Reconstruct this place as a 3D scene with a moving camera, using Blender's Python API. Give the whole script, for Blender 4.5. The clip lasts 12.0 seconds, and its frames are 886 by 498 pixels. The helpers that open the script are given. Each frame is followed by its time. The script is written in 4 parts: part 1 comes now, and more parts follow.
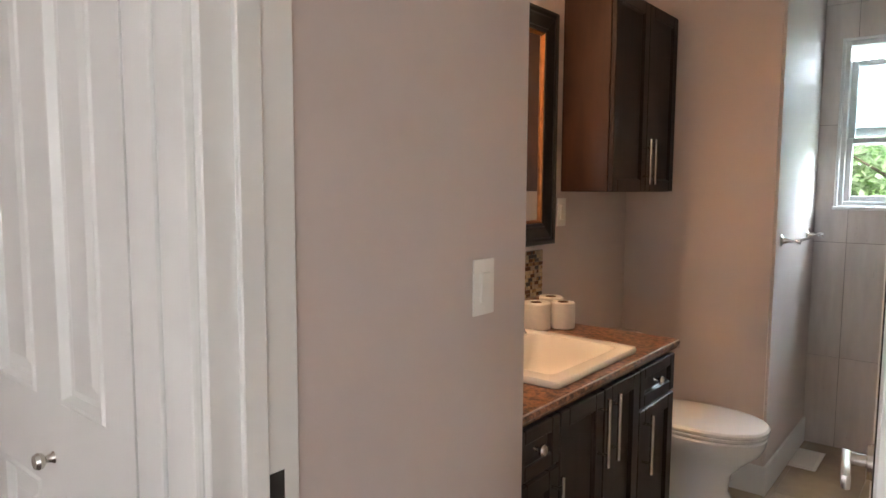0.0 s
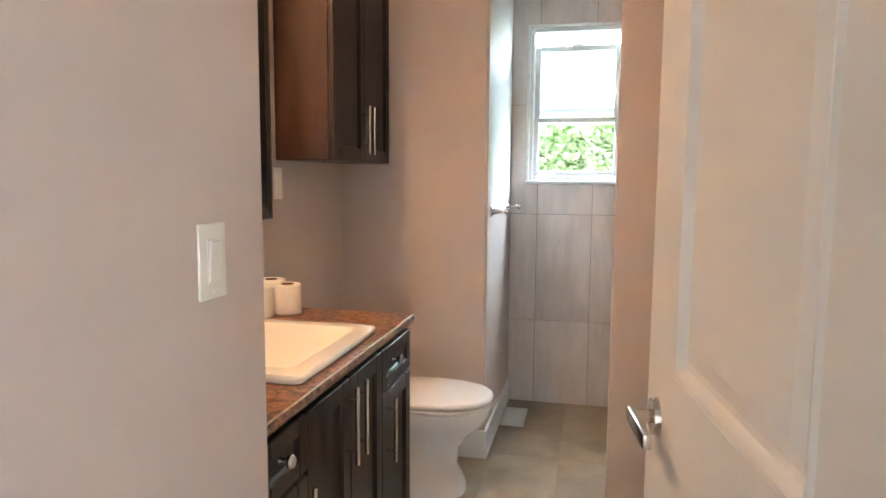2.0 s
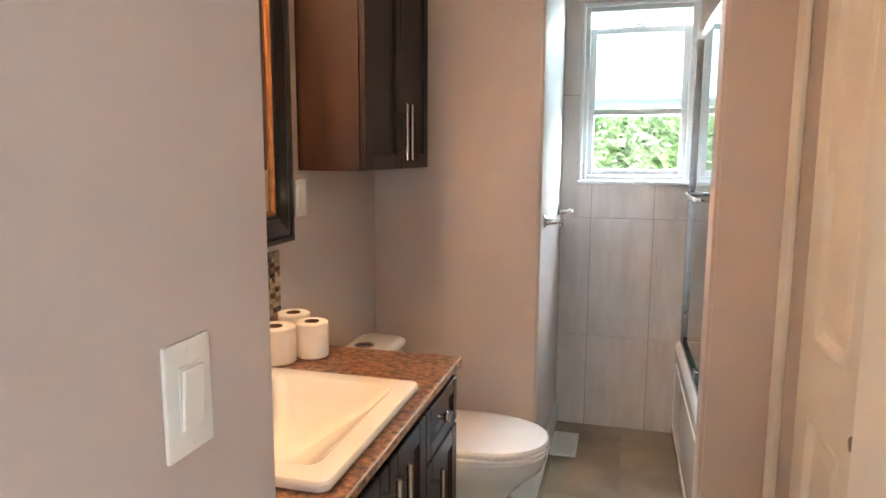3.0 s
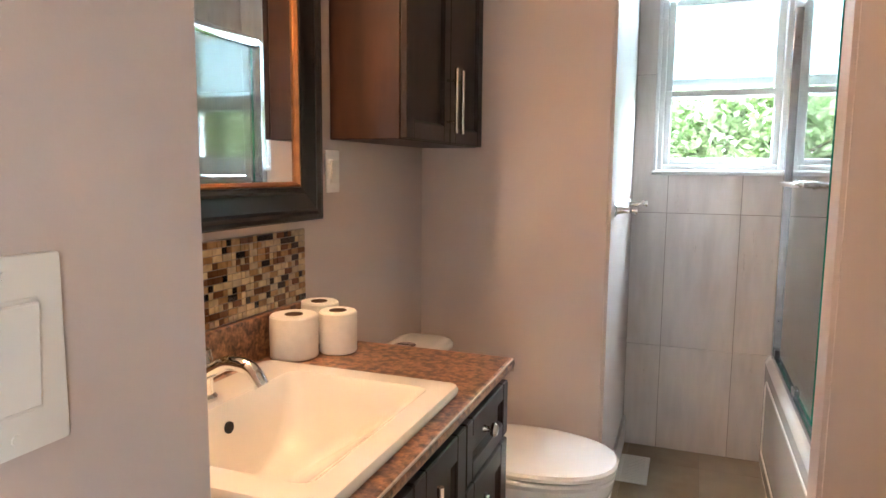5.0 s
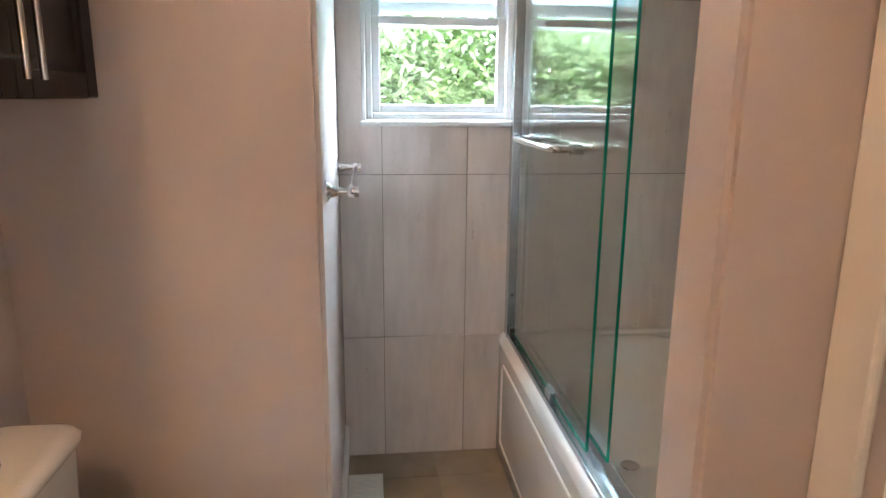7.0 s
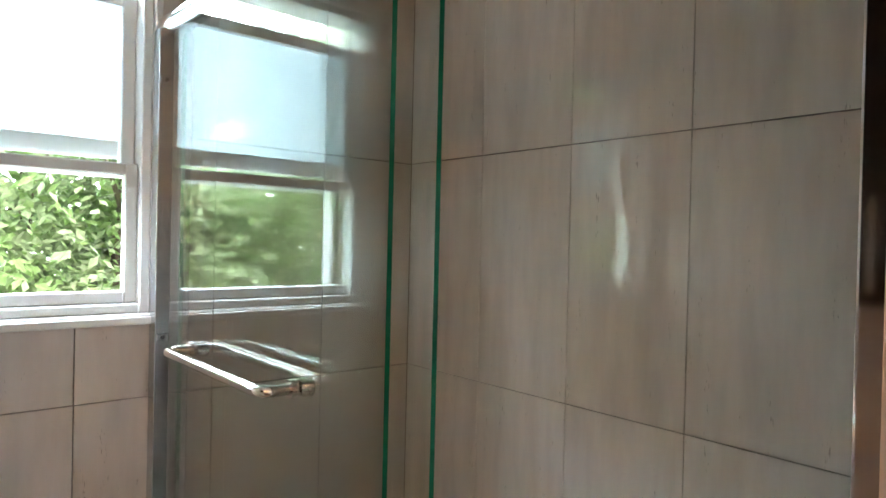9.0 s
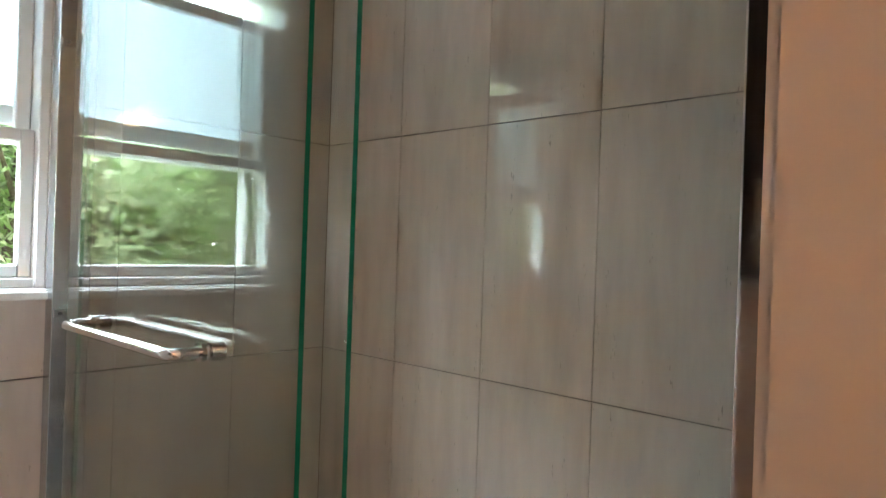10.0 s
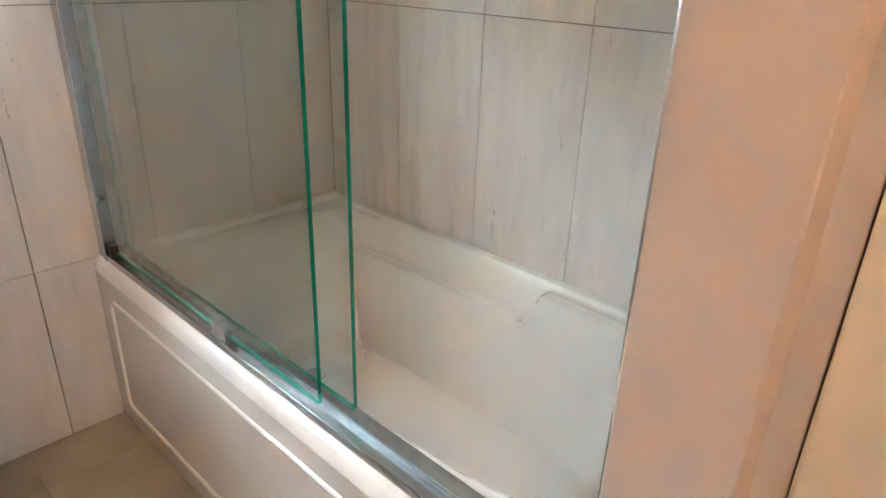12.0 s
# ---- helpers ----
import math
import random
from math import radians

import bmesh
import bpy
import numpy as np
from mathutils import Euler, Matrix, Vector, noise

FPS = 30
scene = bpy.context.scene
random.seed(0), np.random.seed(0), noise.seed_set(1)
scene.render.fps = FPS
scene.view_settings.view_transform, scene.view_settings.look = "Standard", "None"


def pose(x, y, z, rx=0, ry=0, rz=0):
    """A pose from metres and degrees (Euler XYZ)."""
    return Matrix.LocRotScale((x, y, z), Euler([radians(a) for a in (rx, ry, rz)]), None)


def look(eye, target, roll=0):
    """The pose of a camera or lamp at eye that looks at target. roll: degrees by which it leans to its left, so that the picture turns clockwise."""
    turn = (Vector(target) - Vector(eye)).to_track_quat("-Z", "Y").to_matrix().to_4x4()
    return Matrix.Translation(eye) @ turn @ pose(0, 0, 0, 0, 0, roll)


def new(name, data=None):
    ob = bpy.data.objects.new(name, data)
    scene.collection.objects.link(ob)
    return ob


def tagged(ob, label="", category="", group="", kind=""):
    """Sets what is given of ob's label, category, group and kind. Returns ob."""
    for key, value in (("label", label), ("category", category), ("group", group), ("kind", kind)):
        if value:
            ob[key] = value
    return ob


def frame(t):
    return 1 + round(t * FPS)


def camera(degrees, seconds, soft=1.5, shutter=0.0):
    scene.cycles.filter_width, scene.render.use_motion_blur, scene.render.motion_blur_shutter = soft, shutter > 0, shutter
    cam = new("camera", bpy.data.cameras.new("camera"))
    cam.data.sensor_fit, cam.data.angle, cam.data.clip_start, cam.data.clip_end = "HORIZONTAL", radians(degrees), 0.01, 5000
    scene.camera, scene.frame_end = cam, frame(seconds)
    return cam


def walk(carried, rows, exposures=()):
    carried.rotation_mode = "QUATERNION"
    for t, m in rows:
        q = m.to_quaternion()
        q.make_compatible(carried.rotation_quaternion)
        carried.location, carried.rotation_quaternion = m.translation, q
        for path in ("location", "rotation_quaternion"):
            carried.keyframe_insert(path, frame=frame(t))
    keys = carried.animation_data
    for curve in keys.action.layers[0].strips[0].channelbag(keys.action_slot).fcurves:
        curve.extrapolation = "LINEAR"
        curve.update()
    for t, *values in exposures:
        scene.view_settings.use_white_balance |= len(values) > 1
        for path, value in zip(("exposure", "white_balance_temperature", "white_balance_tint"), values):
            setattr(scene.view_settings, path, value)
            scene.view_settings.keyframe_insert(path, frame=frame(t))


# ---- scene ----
cam = camera(67.9, 12.0)
PATH = [
    (0, (0.092, 0.008, 1.381), (-1.166, 1.552, 1.195), 0.3),
    (0.5, (0.038, 0.024, 1.382), (-0.862, 1.797, 1.183), 0.4),
    (1, (-0.025, 0.048, 1.356), (-0.672, 1.931, 1.159), 0.25),
    (1.5, (-0.086, 0.08, 1.34), (-0.585, 2.006, 1.141), 0.1),
    (2, (-0.134, 0.215, 1.304), (-0.572, 2.154, 1.09), 0.4),
    (2.5, (-0.209, 0.375, 1.341), (-0.695, 2.296, 1.071), 0.5),
    (3, (-0.29, 0.573, 1.415), (-0.809, 2.484, 1.134), 0.2),
    (3.2, (-0.318, 0.653, 1.453), (-0.852, 2.56, 1.171), 0.2),
    (4.8, (-0.337, 0.864, 1.312), (-1.041, 2.732, 1.199), 0.4),
    (5, (-0.342, 0.863, 1.284), (-1.039, 2.723, 1.048), 0.5),
    (5.5, (-0.375, 0.824, 1.29), (-1.002, 2.683, 0.899), 0.2),
    (6, (-0.44, 0.951, 1.322), (-0.678, 2.89, 0.896), -0.1),
    (6.5, (-0.438, 1.259, 1.305), (-0.382, 3.209, 0.865), 0.0),
    (7, (-0.486, 1.641, 1.377), (-0.267, 3.578, 0.926), 0.5),
    (7.5, (-0.502, 1.996, 1.415), (-0.018, 3.91, 1.089), 1.0),
    (9.3, (-0.446, 2.393, 1.483), (0.927, 3.847, 1.488), 1.3),
    (9.5, (-0.445, 2.39, 1.471), (0.965, 3.808, 1.475), 1.5),
    (10, (-0.456, 2.379, 1.415), (1.016, 3.732, 1.414), 1.9),
    (10.5, (-0.462, 2.381, 1.317), (1.037, 3.697, 1.172), 1.9),
    (11, (-0.454, 2.358, 1.25), (0.983, 3.643, 0.717), 1.7),
    (11.5, (-0.498, 2.329, 1.21), (0.886, 3.579, 0.489), 1.8),
    (12, (-0.496, 2.294, 1.225), (0.838, 3.546, 0.416), 1.9),
]
EXPOSURES = [(0, 1.12, 6150, 12), (0.5, 1.45, 6100, 11), (2, 1.75, 6000, 9), (3, 1.72, 5950, 9), (5, 1.78, 5850, 9), (6, 1.68, 5850, 9), (7, 1.50, 5850, 10), (8.5, 1.08, 6300, 11),
             (10, 1.05, 6500, 12), (11, 1.62, 6200, 10), (11.5, 2.0, 6000, 9), (12, 2.02, 5950, 9)]
walk(cam, [(t, look(eye, target, roll)) for t, eye, target, roll in PATH], EXPOSURES)

SKY, SUN, HALL_W, BULB_W, SHADE_GLOW, OVERCAST = 0.10, 5.0, 9.5, 2.3, 9.0, 35.0

# ---- world, sun, large lights ----
world = bpy.data.worlds.new("sky")
scene.world = world
world.use_nodes = True
wn, wl = world.node_tree.nodes, world.node_tree.links
sky = wn.new("ShaderNodeTexSky")
sky.sky_type, sky.sun_disc = "NISHITA", False
sky.sun_elevation, sky.sun_rotation = radians(48), radians(200)
sky.dust_density, sky.air_density = 4.0, 1.0
wn["Background"].inputs["Strength"].default_value = SKY
wl.new(sky.outputs[0], wn["Background"].inputs["Color"])


def lamp(name, kind, energy, colour, m, size=0.1, size_y=None):
    data = bpy.data.lights.new(name, kind)
    data.energy, data.color = energy, colour
    if kind == "AREA":
        data.shape, data.size, data.size_y = "RECTANGLE", size, size_y or size
    elif kind == "SUN":
        data.angle = size
    else:
        data.shadow_soft_size = size
    ob = new(name, data)
    ob.matrix_world = m
    return ob


lamp("sun", "SUN", SUN, (1.0, 0.95, 0.88), look((3, -8, 10), (0, 0, 0)), radians(12))
lamp("hall_window_daylight", "AREA", HALL_W, (1.0, 0.985, 0.93), look((1.345, -1.15, 1.5), (-1.0, -0.8, 1.35)), 1.3, 1.3)
for k in (-1, 0, 1):
    lamp("vanity_bulb", "POINT", BULB_W, (1.0, 0.59, 0.31), pose(-1.13, 1.775 + 0.2 * k, 2.16), 0.04)


# ---- materials ----
def material(name, colour, rough=0.5, metal=0.0, vary=0.0, scale=8.0, stretch=(1, 1, 1), bump=0.0, bump_scale=60.0,
             dark=None, dark_scale=3.0, dark_amount=0.5, spec=0.5, coat=0.0, random_amount=0.0, pits=None):
    """Principled paint: base colour, a second tone in large noise, fine grain, bump, and a per-object shift."""
    m = bpy.data.materials.new(name)
    m.use_nodes = True
    n, l = m.node_tree.nodes, m.node_tree.links
    b = n["Principled BSDF"]
    b.inputs["Roughness"].default_value, b.inputs["Metallic"].default_value = rough, metal
    b.inputs["Specular IOR Level"].default_value = spec
    b.inputs["Coat Weight"].default_value = coat
    b.inputs["Coat Roughness"].default_value = 0.08
    co, mp = n.new("ShaderNodeTexCoord"), n.new("ShaderNodeMapping")
    mp.inputs["Scale"].default_value = stretch
    geo = n.new("ShaderNodeNewGeometry")
    info = n.new("ShaderNodeObjectInfo")
    shift = n.new("ShaderNodeVectorMath")
    shift.operation = "MULTIPLY_ADD"
    comb = n.new("ShaderNodeCombineXYZ")
    for k in range(3):
        l.new(info.outputs["Random"], comb.inputs[k])
    l.new(comb.outputs[0], shift.inputs[0])
    shift.inputs[1].default_value = (7.0 * (random_amount > 0),) * 3
    l.new(geo.outputs["Position"], shift.inputs[2])
    l.new(shift.outputs[0], mp.inputs["Vector"])
    last = None
    def noise_tex(sc, detail=4.0):
        t = n.new("ShaderNodeTexNoise")
        t.inputs["Scale"].default_value, t.inputs["Detail"].default_value = sc, detail
        l.new(mp.outputs[0], t.inputs["Vector"])
        return t
    def mix(fac, a, b2):
        x = n.new("ShaderNodeMix")
        x.data_type = "RGBA"
        l.new(fac, x.inputs["Factor"])
        for socket, v in ((x.inputs["A"], a), (x.inputs["B"], b2)):
            if isinstance(v, tuple):
                socket.default_value = (*v, 1)
            else:
                l.new(v, socket)
        return x.outputs["Result"]
    last = tuple(colour)
    if dark:
        t = noise_tex(dark_scale, 6.0)
        r = n.new("ShaderNodeMapRange")
        r.inputs["From Min"].default_value, r.inputs["From Max"].default_value = 0.42, 0.66
        r.inputs["To Max"].default_value = dark_amount
        l.new(t.outputs["Fac"], r.inputs["Value"])
        last = mix(r.outputs[0], last, tuple(dark))
    if vary:
        t = noise_tex(scale, 5.0)
        r = n.new("ShaderNodeMapRange")
        r.inputs["From Min"].default_value, r.inputs["From Max"].default_value = 0.3, 0.7
        r.inputs["To Min"].default_value, r.inputs["To Max"].default_value = 1 - vary, 1 + vary
        l.new(t.outputs["Fac"], r.inputs["Value"])
        h = n.new("ShaderNodeHueSaturation")
        if isinstance(last, tuple):
            h.inputs["Color"].default_value = (*last, 1)
        else:
            l.new(last, h.inputs["Color"])
        l.new(r.outputs[0], h.inputs["Value"])
        last = h.outputs[0]
    if pits:
        t = noise_tex(pits[1], 3.0)
        where = noise_tex(pits[1] * 0.12, 2.0)
        add = n.new("ShaderNodeMath")
        add.operation = "ADD"
        l.new(t.outputs["Fac"], add.inputs[0])
        l.new(where.outputs["Fac"], add.inputs[1])
        r = n.new("ShaderNodeMapRange")
        r.inputs["From Min"].default_value, r.inputs["From Max"].default_value = 1.29, 1.37
        l.new(add.outputs[0], r.inputs["Value"])
        last = mix(r.outputs[0], last, tuple(pits[0]))
    if random_amount:
        r = n.new("ShaderNodeMapRange")
        r.inputs["To Min"].default_value, r.inputs["To Max"].default_value = 1 - random_amount, 1 + random_amount
        l.new(info.outputs["Random"], r.inputs["Value"])
        h = n.new("ShaderNodeHueSaturation")
        if isinstance(last, tuple):
            h.inputs["Color"].default_value = (*last, 1)
        else:
            l.new(last, h.inputs["Color"])
        l.new(r.outputs[0], h.inputs["Value"])
        last = h.outputs[0]
    if isinstance(last, tuple):
        b.inputs["Base Color"].default_value = (*last, 1)
    else:
        l.new(last, b.inputs["Base Color"])
    if bump:
        t = noise_tex(bump_scale, 4.0)
        bp = n.new("ShaderNodeBump")
        bp.inputs["Strength"].default_value, bp.inputs["Distance"].default_value = bump, 0.002
        l.new(t.outputs["Fac"], bp.inputs["Height"])
        l.new(bp.outputs[0], b.inputs["Normal"])
    return m


def glass(name, tint, f0=0.04, rough=0.0):
    """Clear sheet glass: the gloss grows towards grazing angles."""
    m = bpy.data.materials.new(name)
    m.use_nodes = True
    n, l = m.node_tree.nodes, m.node_tree.links
    n.remove(n["Principled BSDF"])
    tr, gl, lw, pw, ma, mx = (n.new(k) for k in ("ShaderNodeBsdfTransparent", "ShaderNodeBsdfGlossy", "ShaderNodeLayerWeight", "ShaderNodeMath", "ShaderNodeMath", "ShaderNodeMixShader"))
    tr.inputs["Color"].default_value = (*tint, 1)
    gl.inputs["Roughness"].default_value = rough
    lw.inputs["Blend"].default_value = 0.5
    pw.operation, ma.operation = "POWER", "MULTIPLY_ADD"
    pw.inputs[1].default_value = 4.0
    ma.inputs[1].default_value, ma.inputs[2].default_value = 1 - f0, f0
    l.new(lw.outputs["Facing"], pw.inputs[0])
    l.new(pw.outputs[0], ma.inputs[0])
    l.new(ma.outputs[0], mx.inputs["Fac"])
    l.new(tr.outputs[0], mx.inputs[1])
    l.new(gl.outputs[0], mx.inputs[2])
    l.new(mx.outputs[0], n["Material Output"].inputs["Surface"])
    return m


def translucent(name, colour, clear=0.3, trans=0.6):
    m = bpy.data.materials.new(name)
    m.use_nodes = True
    n, l = m.node_tree.nodes, m.node_tree.links
    n.remove(n["Principled BSDF"])
    d, t, c, a, b = (n.new(k) for k in ("ShaderNodeBsdfDiffuse", "ShaderNodeBsdfTranslucent", "ShaderNodeBsdfTransparent", "ShaderNodeMixShader", "ShaderNodeMixShader"))
    for s in (d, t):
        s.inputs["Color"].default_value = (*colour, 1)
    a.inputs["Fac"].default_value, b.inputs["Fac"].default_value = trans, clear
    l.new(d.outputs[0], a.inputs[1])
    l.new(t.outputs[0], a.inputs[2])
    l.new(a.outputs[0], b.inputs[1])
    l.new(c.outputs[0], b.inputs[2])
    l.new(b.outputs[0], n["Material Output"].inputs["Surface"])
    return m


def glowing(name, colour, strength):
    m = material(name, (0.8, 0.75, 0.65), 0.4)
    b = m.node_tree.nodes["Principled BSDF"]
    b.inputs["Emission Color"].default_value = (*colour, 1)
    b.inputs["Emission Strength"].default_value = strength
    return m


PAINT = material("beige_wall_paint", (0.595, 0.512, 0.470), 0.58, vary=0.03, scale=2.5, bump=0.12, bump_scale=220, dark=(0.57, 0.487, 0.446), dark_scale=1.2)
CEIL = material("white_ceiling_paint", (0.78, 0.76, 0.72), 0.8, vary=0.02, bump=0.2, bump_scale=120)
TRIM = material("white_trim_paint", (0.78, 0.77, 0.73), 0.32, vary=0.025, scale=4, bump=0.06, bump_scale=150)
VINYL = material("white_window_vinyl", (0.80, 0.81, 0.80), 0.3, vary=0.02, scale=5)
TILE = material("grey_travertine_tile", (0.71, 0.652, 0.610), 0.035, vary=0.05, scale=20, stretch=(1.6, 1.6, 0.30), dark=(0.58, 0.52, 0.48), dark_scale=7.0,
                dark_amount=0.55, bump=0.004, bump_scale=70, random_amount=0.03, pits=((0.44, 0.39, 0.35), 210))
GROUT = material("grout", (0.30, 0.25, 0.205), 0.9, vary=0.12, scale=20, bump=0.4, bump_scale=150)
FLOOR_TILE = material("tan_stone_floor_tile", (0.37, 0.29, 0.20), 0.3, vary=0.10, scale=7, dark=(0.25, 0.19, 0.125), dark_scale=4.5, dark_amount=0.8,
                      bump=0.05, bump_scale=45, random_amount=0.05)
HALL_FLOOR = material("dark_hall_plank", (0.10, 0.055, 0.035), 0.4, vary=0.2, scale=12, stretch=(6, 0.6, 1))
ESPRESSO = material("espresso_stained_maple", (0.021, 0.011, 0.008), 0.40, vary=0.32, scale=10, stretch=(3, 3, 0.35), dark=(0.013, 0.007, 0.005), dark_scale=3,
                    bump=0.05, bump_scale=90, coat=0.0, spec=0.32)
# brown stain, made lighter and redder than the doors for lamplight falling on it
SIDE = material("lamplit_brown_cabinet_side", (0.040, 0.0155, 0.008), 0.38, vary=0.3, scale=9, stretch=(2.5, 2.5, 0.4), dark=(0.018, 0.008, 0.005), dark_scale=4,
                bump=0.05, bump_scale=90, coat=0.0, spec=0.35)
BLACK_FRAME = material("black_mirror_frame_lacquer", (0.007, 0.006, 0.006), 0.30, vary=0.2, scale=14, bump=0.08, bump_scale=70, coat=0.08)
GILT = material("antique_gold_sight_edge", (0.30, 0.12, 0.035), 0.35, metal=0.7, vary=0.25, scale=30)
MIRROR = material("silvered_mirror", (0.92, 0.93, 0.92), 0.0, metal=1.0)
LAMINATE = material("brown_granite_laminate", (0.30, 0.145, 0.070), 0.30, vary=0.5, scale=130, dark=(0.030, 0.012, 0.009), dark_scale=55, dark_amount=0.92, bump=0.03, bump_scale=120)
EDGE_STRIP = material("worn_pale_counter_edge", (0.42, 0.34, 0.29), 0.3, vary=0.3, scale=60)
PORCELAIN = material("white_vitreous_china", (0.82, 0.82, 0.80), 0.07, vary=0.012, scale=3, coat=0.4)
SINK_WHITE = material("ivory_sink_porcelain", (0.83, 0.80, 0.73), 0.10, vary=0.012, scale=3, coat=0.3)
ACRYLIC = material("white_tub_acrylic", (0.80, 0.78, 0.74), 0.14, vary=0.015, scale=4, coat=0.3)
CHROME = material("polished_chrome", (0.80, 0.80, 0.80), 0.07, metal=1.0)
NICKEL = material("brushed_nickel", (0.62, 0.59, 0.55), 0.27, metal=1.0, vary=0.06, scale=60)
ALU = material("satin_aluminium", (0.50, 0.53, 0.55), 0.25, metal=1.0, vary=0.06, scale=40)
DARK = material("black_rubber", (0.015, 0.014, 0.013), 0.5)
PLASTIC = material("white_switch_plastic", (0.83, 0.82, 0.77), 0.3, vary=0.01)
PAPER = material("soft_white_tissue", (0.86, 0.83, 0.76), 0.95, vary=0.03, scale=60, bump=0.5, bump_scale=260)
CARD = material("brown_cardboard_core", (0.17, 0.095, 0.05), 0.9, vary=0.1, scale=40)
SHOWER_GLASS = glass("clear_shower_glass", (0.945, 0.977, 0.96), 0.04)
PANE_GLASS = glass("window_pane_glass", (0.97, 0.985, 0.98), 0.04)
GLASS_EDGE = material("green_glass_edge", (0.01, 0.20, 0.125), 0.12, spec=0.8)
SHADE_CLOTH = translucent("translucent_roller_shade", (0.55, 0.60, 0.62), 0.03, 0.55)
LAMP_GLASS = glowing("frosted_lamp_glass", (1.0, 0.58, 0.30), SHADE_GLOW)
LEAF = translucent("green_leaves", (0.30, 0.42, 0.18), 0.0, 0.45)
LEAF_PALE = translucent("pale_green_leaves", (0.44, 0.52, 0.33), 0.0, 0.5)
SKY_GLOW = bpy.data.materials.new("overcast_sky")
SKY_GLOW.use_nodes = True
glow = SKY_GLOW.node_tree.nodes["Principled BSDF"]
glow.inputs["Base Color"].default_value = (0, 0, 0, 1)
glow.inputs["Emission Color"].default_value = (0.80, 0.92, 1.0, 1)
glow.inputs["Emission Strength"].default_value = OVERCAST
BARK = material("tree_bark", (0.12, 0.09, 0.065), 0.9, vary=0.3, scale=12, bump=0.8, bump_scale=30)
GRASS = material("lawn_grass", (0.07, 0.11, 0.03), 0.9, vary=0.3, scale=1.5, dark=(0.05, 0.07, 0.02), dark_scale=0.4, bump=0.5, bump_scale=8)
MOSAIC = [material("mosaic_" + nm, c, 0.12, vary=0.2, scale=60, coat=0.5) for nm, c in
          (("cream", (0.55, 0.42, 0.25)), ("tan", (0.33, 0.20, 0.095)), ("brown", (0.13, 0.06, 0.028)), ("black", (0.018, 0.012, 0.010)), ("sand", (0.42, 0.33, 0.22)))]


# ---- building helpers ----
OFFSET = {}


def thing(name, base, label, category, group="", kind=""):
    """An empty at the base of a thing; its parts are written in world metres."""
    e = new(name)
    e.location = base
    OFFSET[e] = Vector(base)
    return tagged(e, label, category, group, kind)


def part(name, bm, mat, parent=None, label="", smooth=False):
    me = bpy.data.meshes.new(name)
    off = OFFSET.get(parent, Vector())
    bm.transform(Matrix.Translation(-off))
    bmesh.ops.recalc_face_normals(bm, faces=bm.faces)
    bm.to_mesh(me)
    bm.free()
    if smooth:
        me.polygons.foreach_set("use_smooth", [True] * len(me.polygons))
        me.set_sharp_from_angle(angle=radians(38))
    for m in mat if isinstance(mat, (list, tuple)) else (mat,):
        me.materials.append(m)
    ob = new(name, me)
    if parent:
        ob.parent = parent
        OFFSET[ob] = off
    return tagged(ob, label)


def add_box(bm, lo, hi, bevel=0.0, seg=2, m=None):
    g = bmesh.ops.create_cube(bm, size=1.0)["verts"]
    c = [(a + b) / 2 for a, b in zip(lo, hi)]
    s = [abs(b - a) for a, b in zip(lo, hi)]
    t = Matrix.Translation(c) @ Matrix.Diagonal((*s, 1))
    bmesh.ops.transform(bm, matrix=(m or Matrix()) @ t, verts=g)
    if bevel:
        e = list({e for v in g for e in v.link_edges})
        bmesh.ops.bevel(bm, geom=e, offset=bevel, segments=seg, profile=0.6, affect="EDGES")
    return bm


def boxes(*pairs, bevel=0.0, seg=2):
    bm = bmesh.new()
    for lo, hi in pairs:
        add_box(bm, lo, hi, bevel, seg)
    return bm


def add_rod(bm, a, b, r, r2=None, n=16):
    a, b = Vector(a), Vector(b)
    g = bmesh.ops.create_cone(bm, cap_ends=True, segments=n, radius1=r, radius2=r if r2 is None else r2, depth=(b - a).length)["verts"]
    m = Matrix.Translation((a + b) / 2) @ (b - a).to_track_quat("Z", "Y").to_matrix().to_4x4()
    bmesh.ops.transform(bm, matrix=m, verts=g)
    return bm


def rod(a, b, r, r2=None, n=16):
    return add_rod(bmesh.new(), a, b, r, r2, n)


def tube(points, r, n=12):
    """A round bar along a line of points, with joined rings."""
    bm, rings = bmesh.new(), []
    pts = [Vector(p) for p in points]
    for i, p in enumerate(pts):
        d = (pts[min(i + 1, len(pts) - 1)] - pts[max(i - 1, 0)]).normalized()
        q = d.to_track_quat("Z", "Y")
        rr = r[i] if isinstance(r, (list, tuple)) else r
        rings.append([bm.verts.new(p + q @ Vector((rr * math.cos(a), rr * math.sin(a), 0))) for a in (2 * math.pi * k / n for k in range(n))])
    for r1, r2 in zip(rings, rings[1:]):
        best = min(range(n), key=lambda s: (r1[0].co - r2[s].co).length)
        for k in range(n):
            bm.faces.new((r1[k], r1[(k + 1) % n], r2[(k + 1 + best) % n], r2[(k + best) % n]))
    bm.faces.new(rings[0])
    bm.faces.new(rings[-1])
    return bm


def lathe(profile, n=32, m=None):
    """A turned solid from (radius, height) pairs about z."""
    bm, rings = bmesh.new(), []
    for r, z in profile:
        rings.append([bm.verts.new((r * math.cos(2 * math.pi * k / n), r * math.sin(2 * math.pi * k / n), z)) for k in range(n)])
    for a, b in zip(rings, rings[1:]):
        for k in range(n):
            bm.faces.new((a[k], a[(k + 1) % n], b[(k + 1) % n], b[k]))
    bm.faces.new(rings[0])
    bm.faces.new(rings[-1])
    if m:
        bm.transform(m)
    return bm


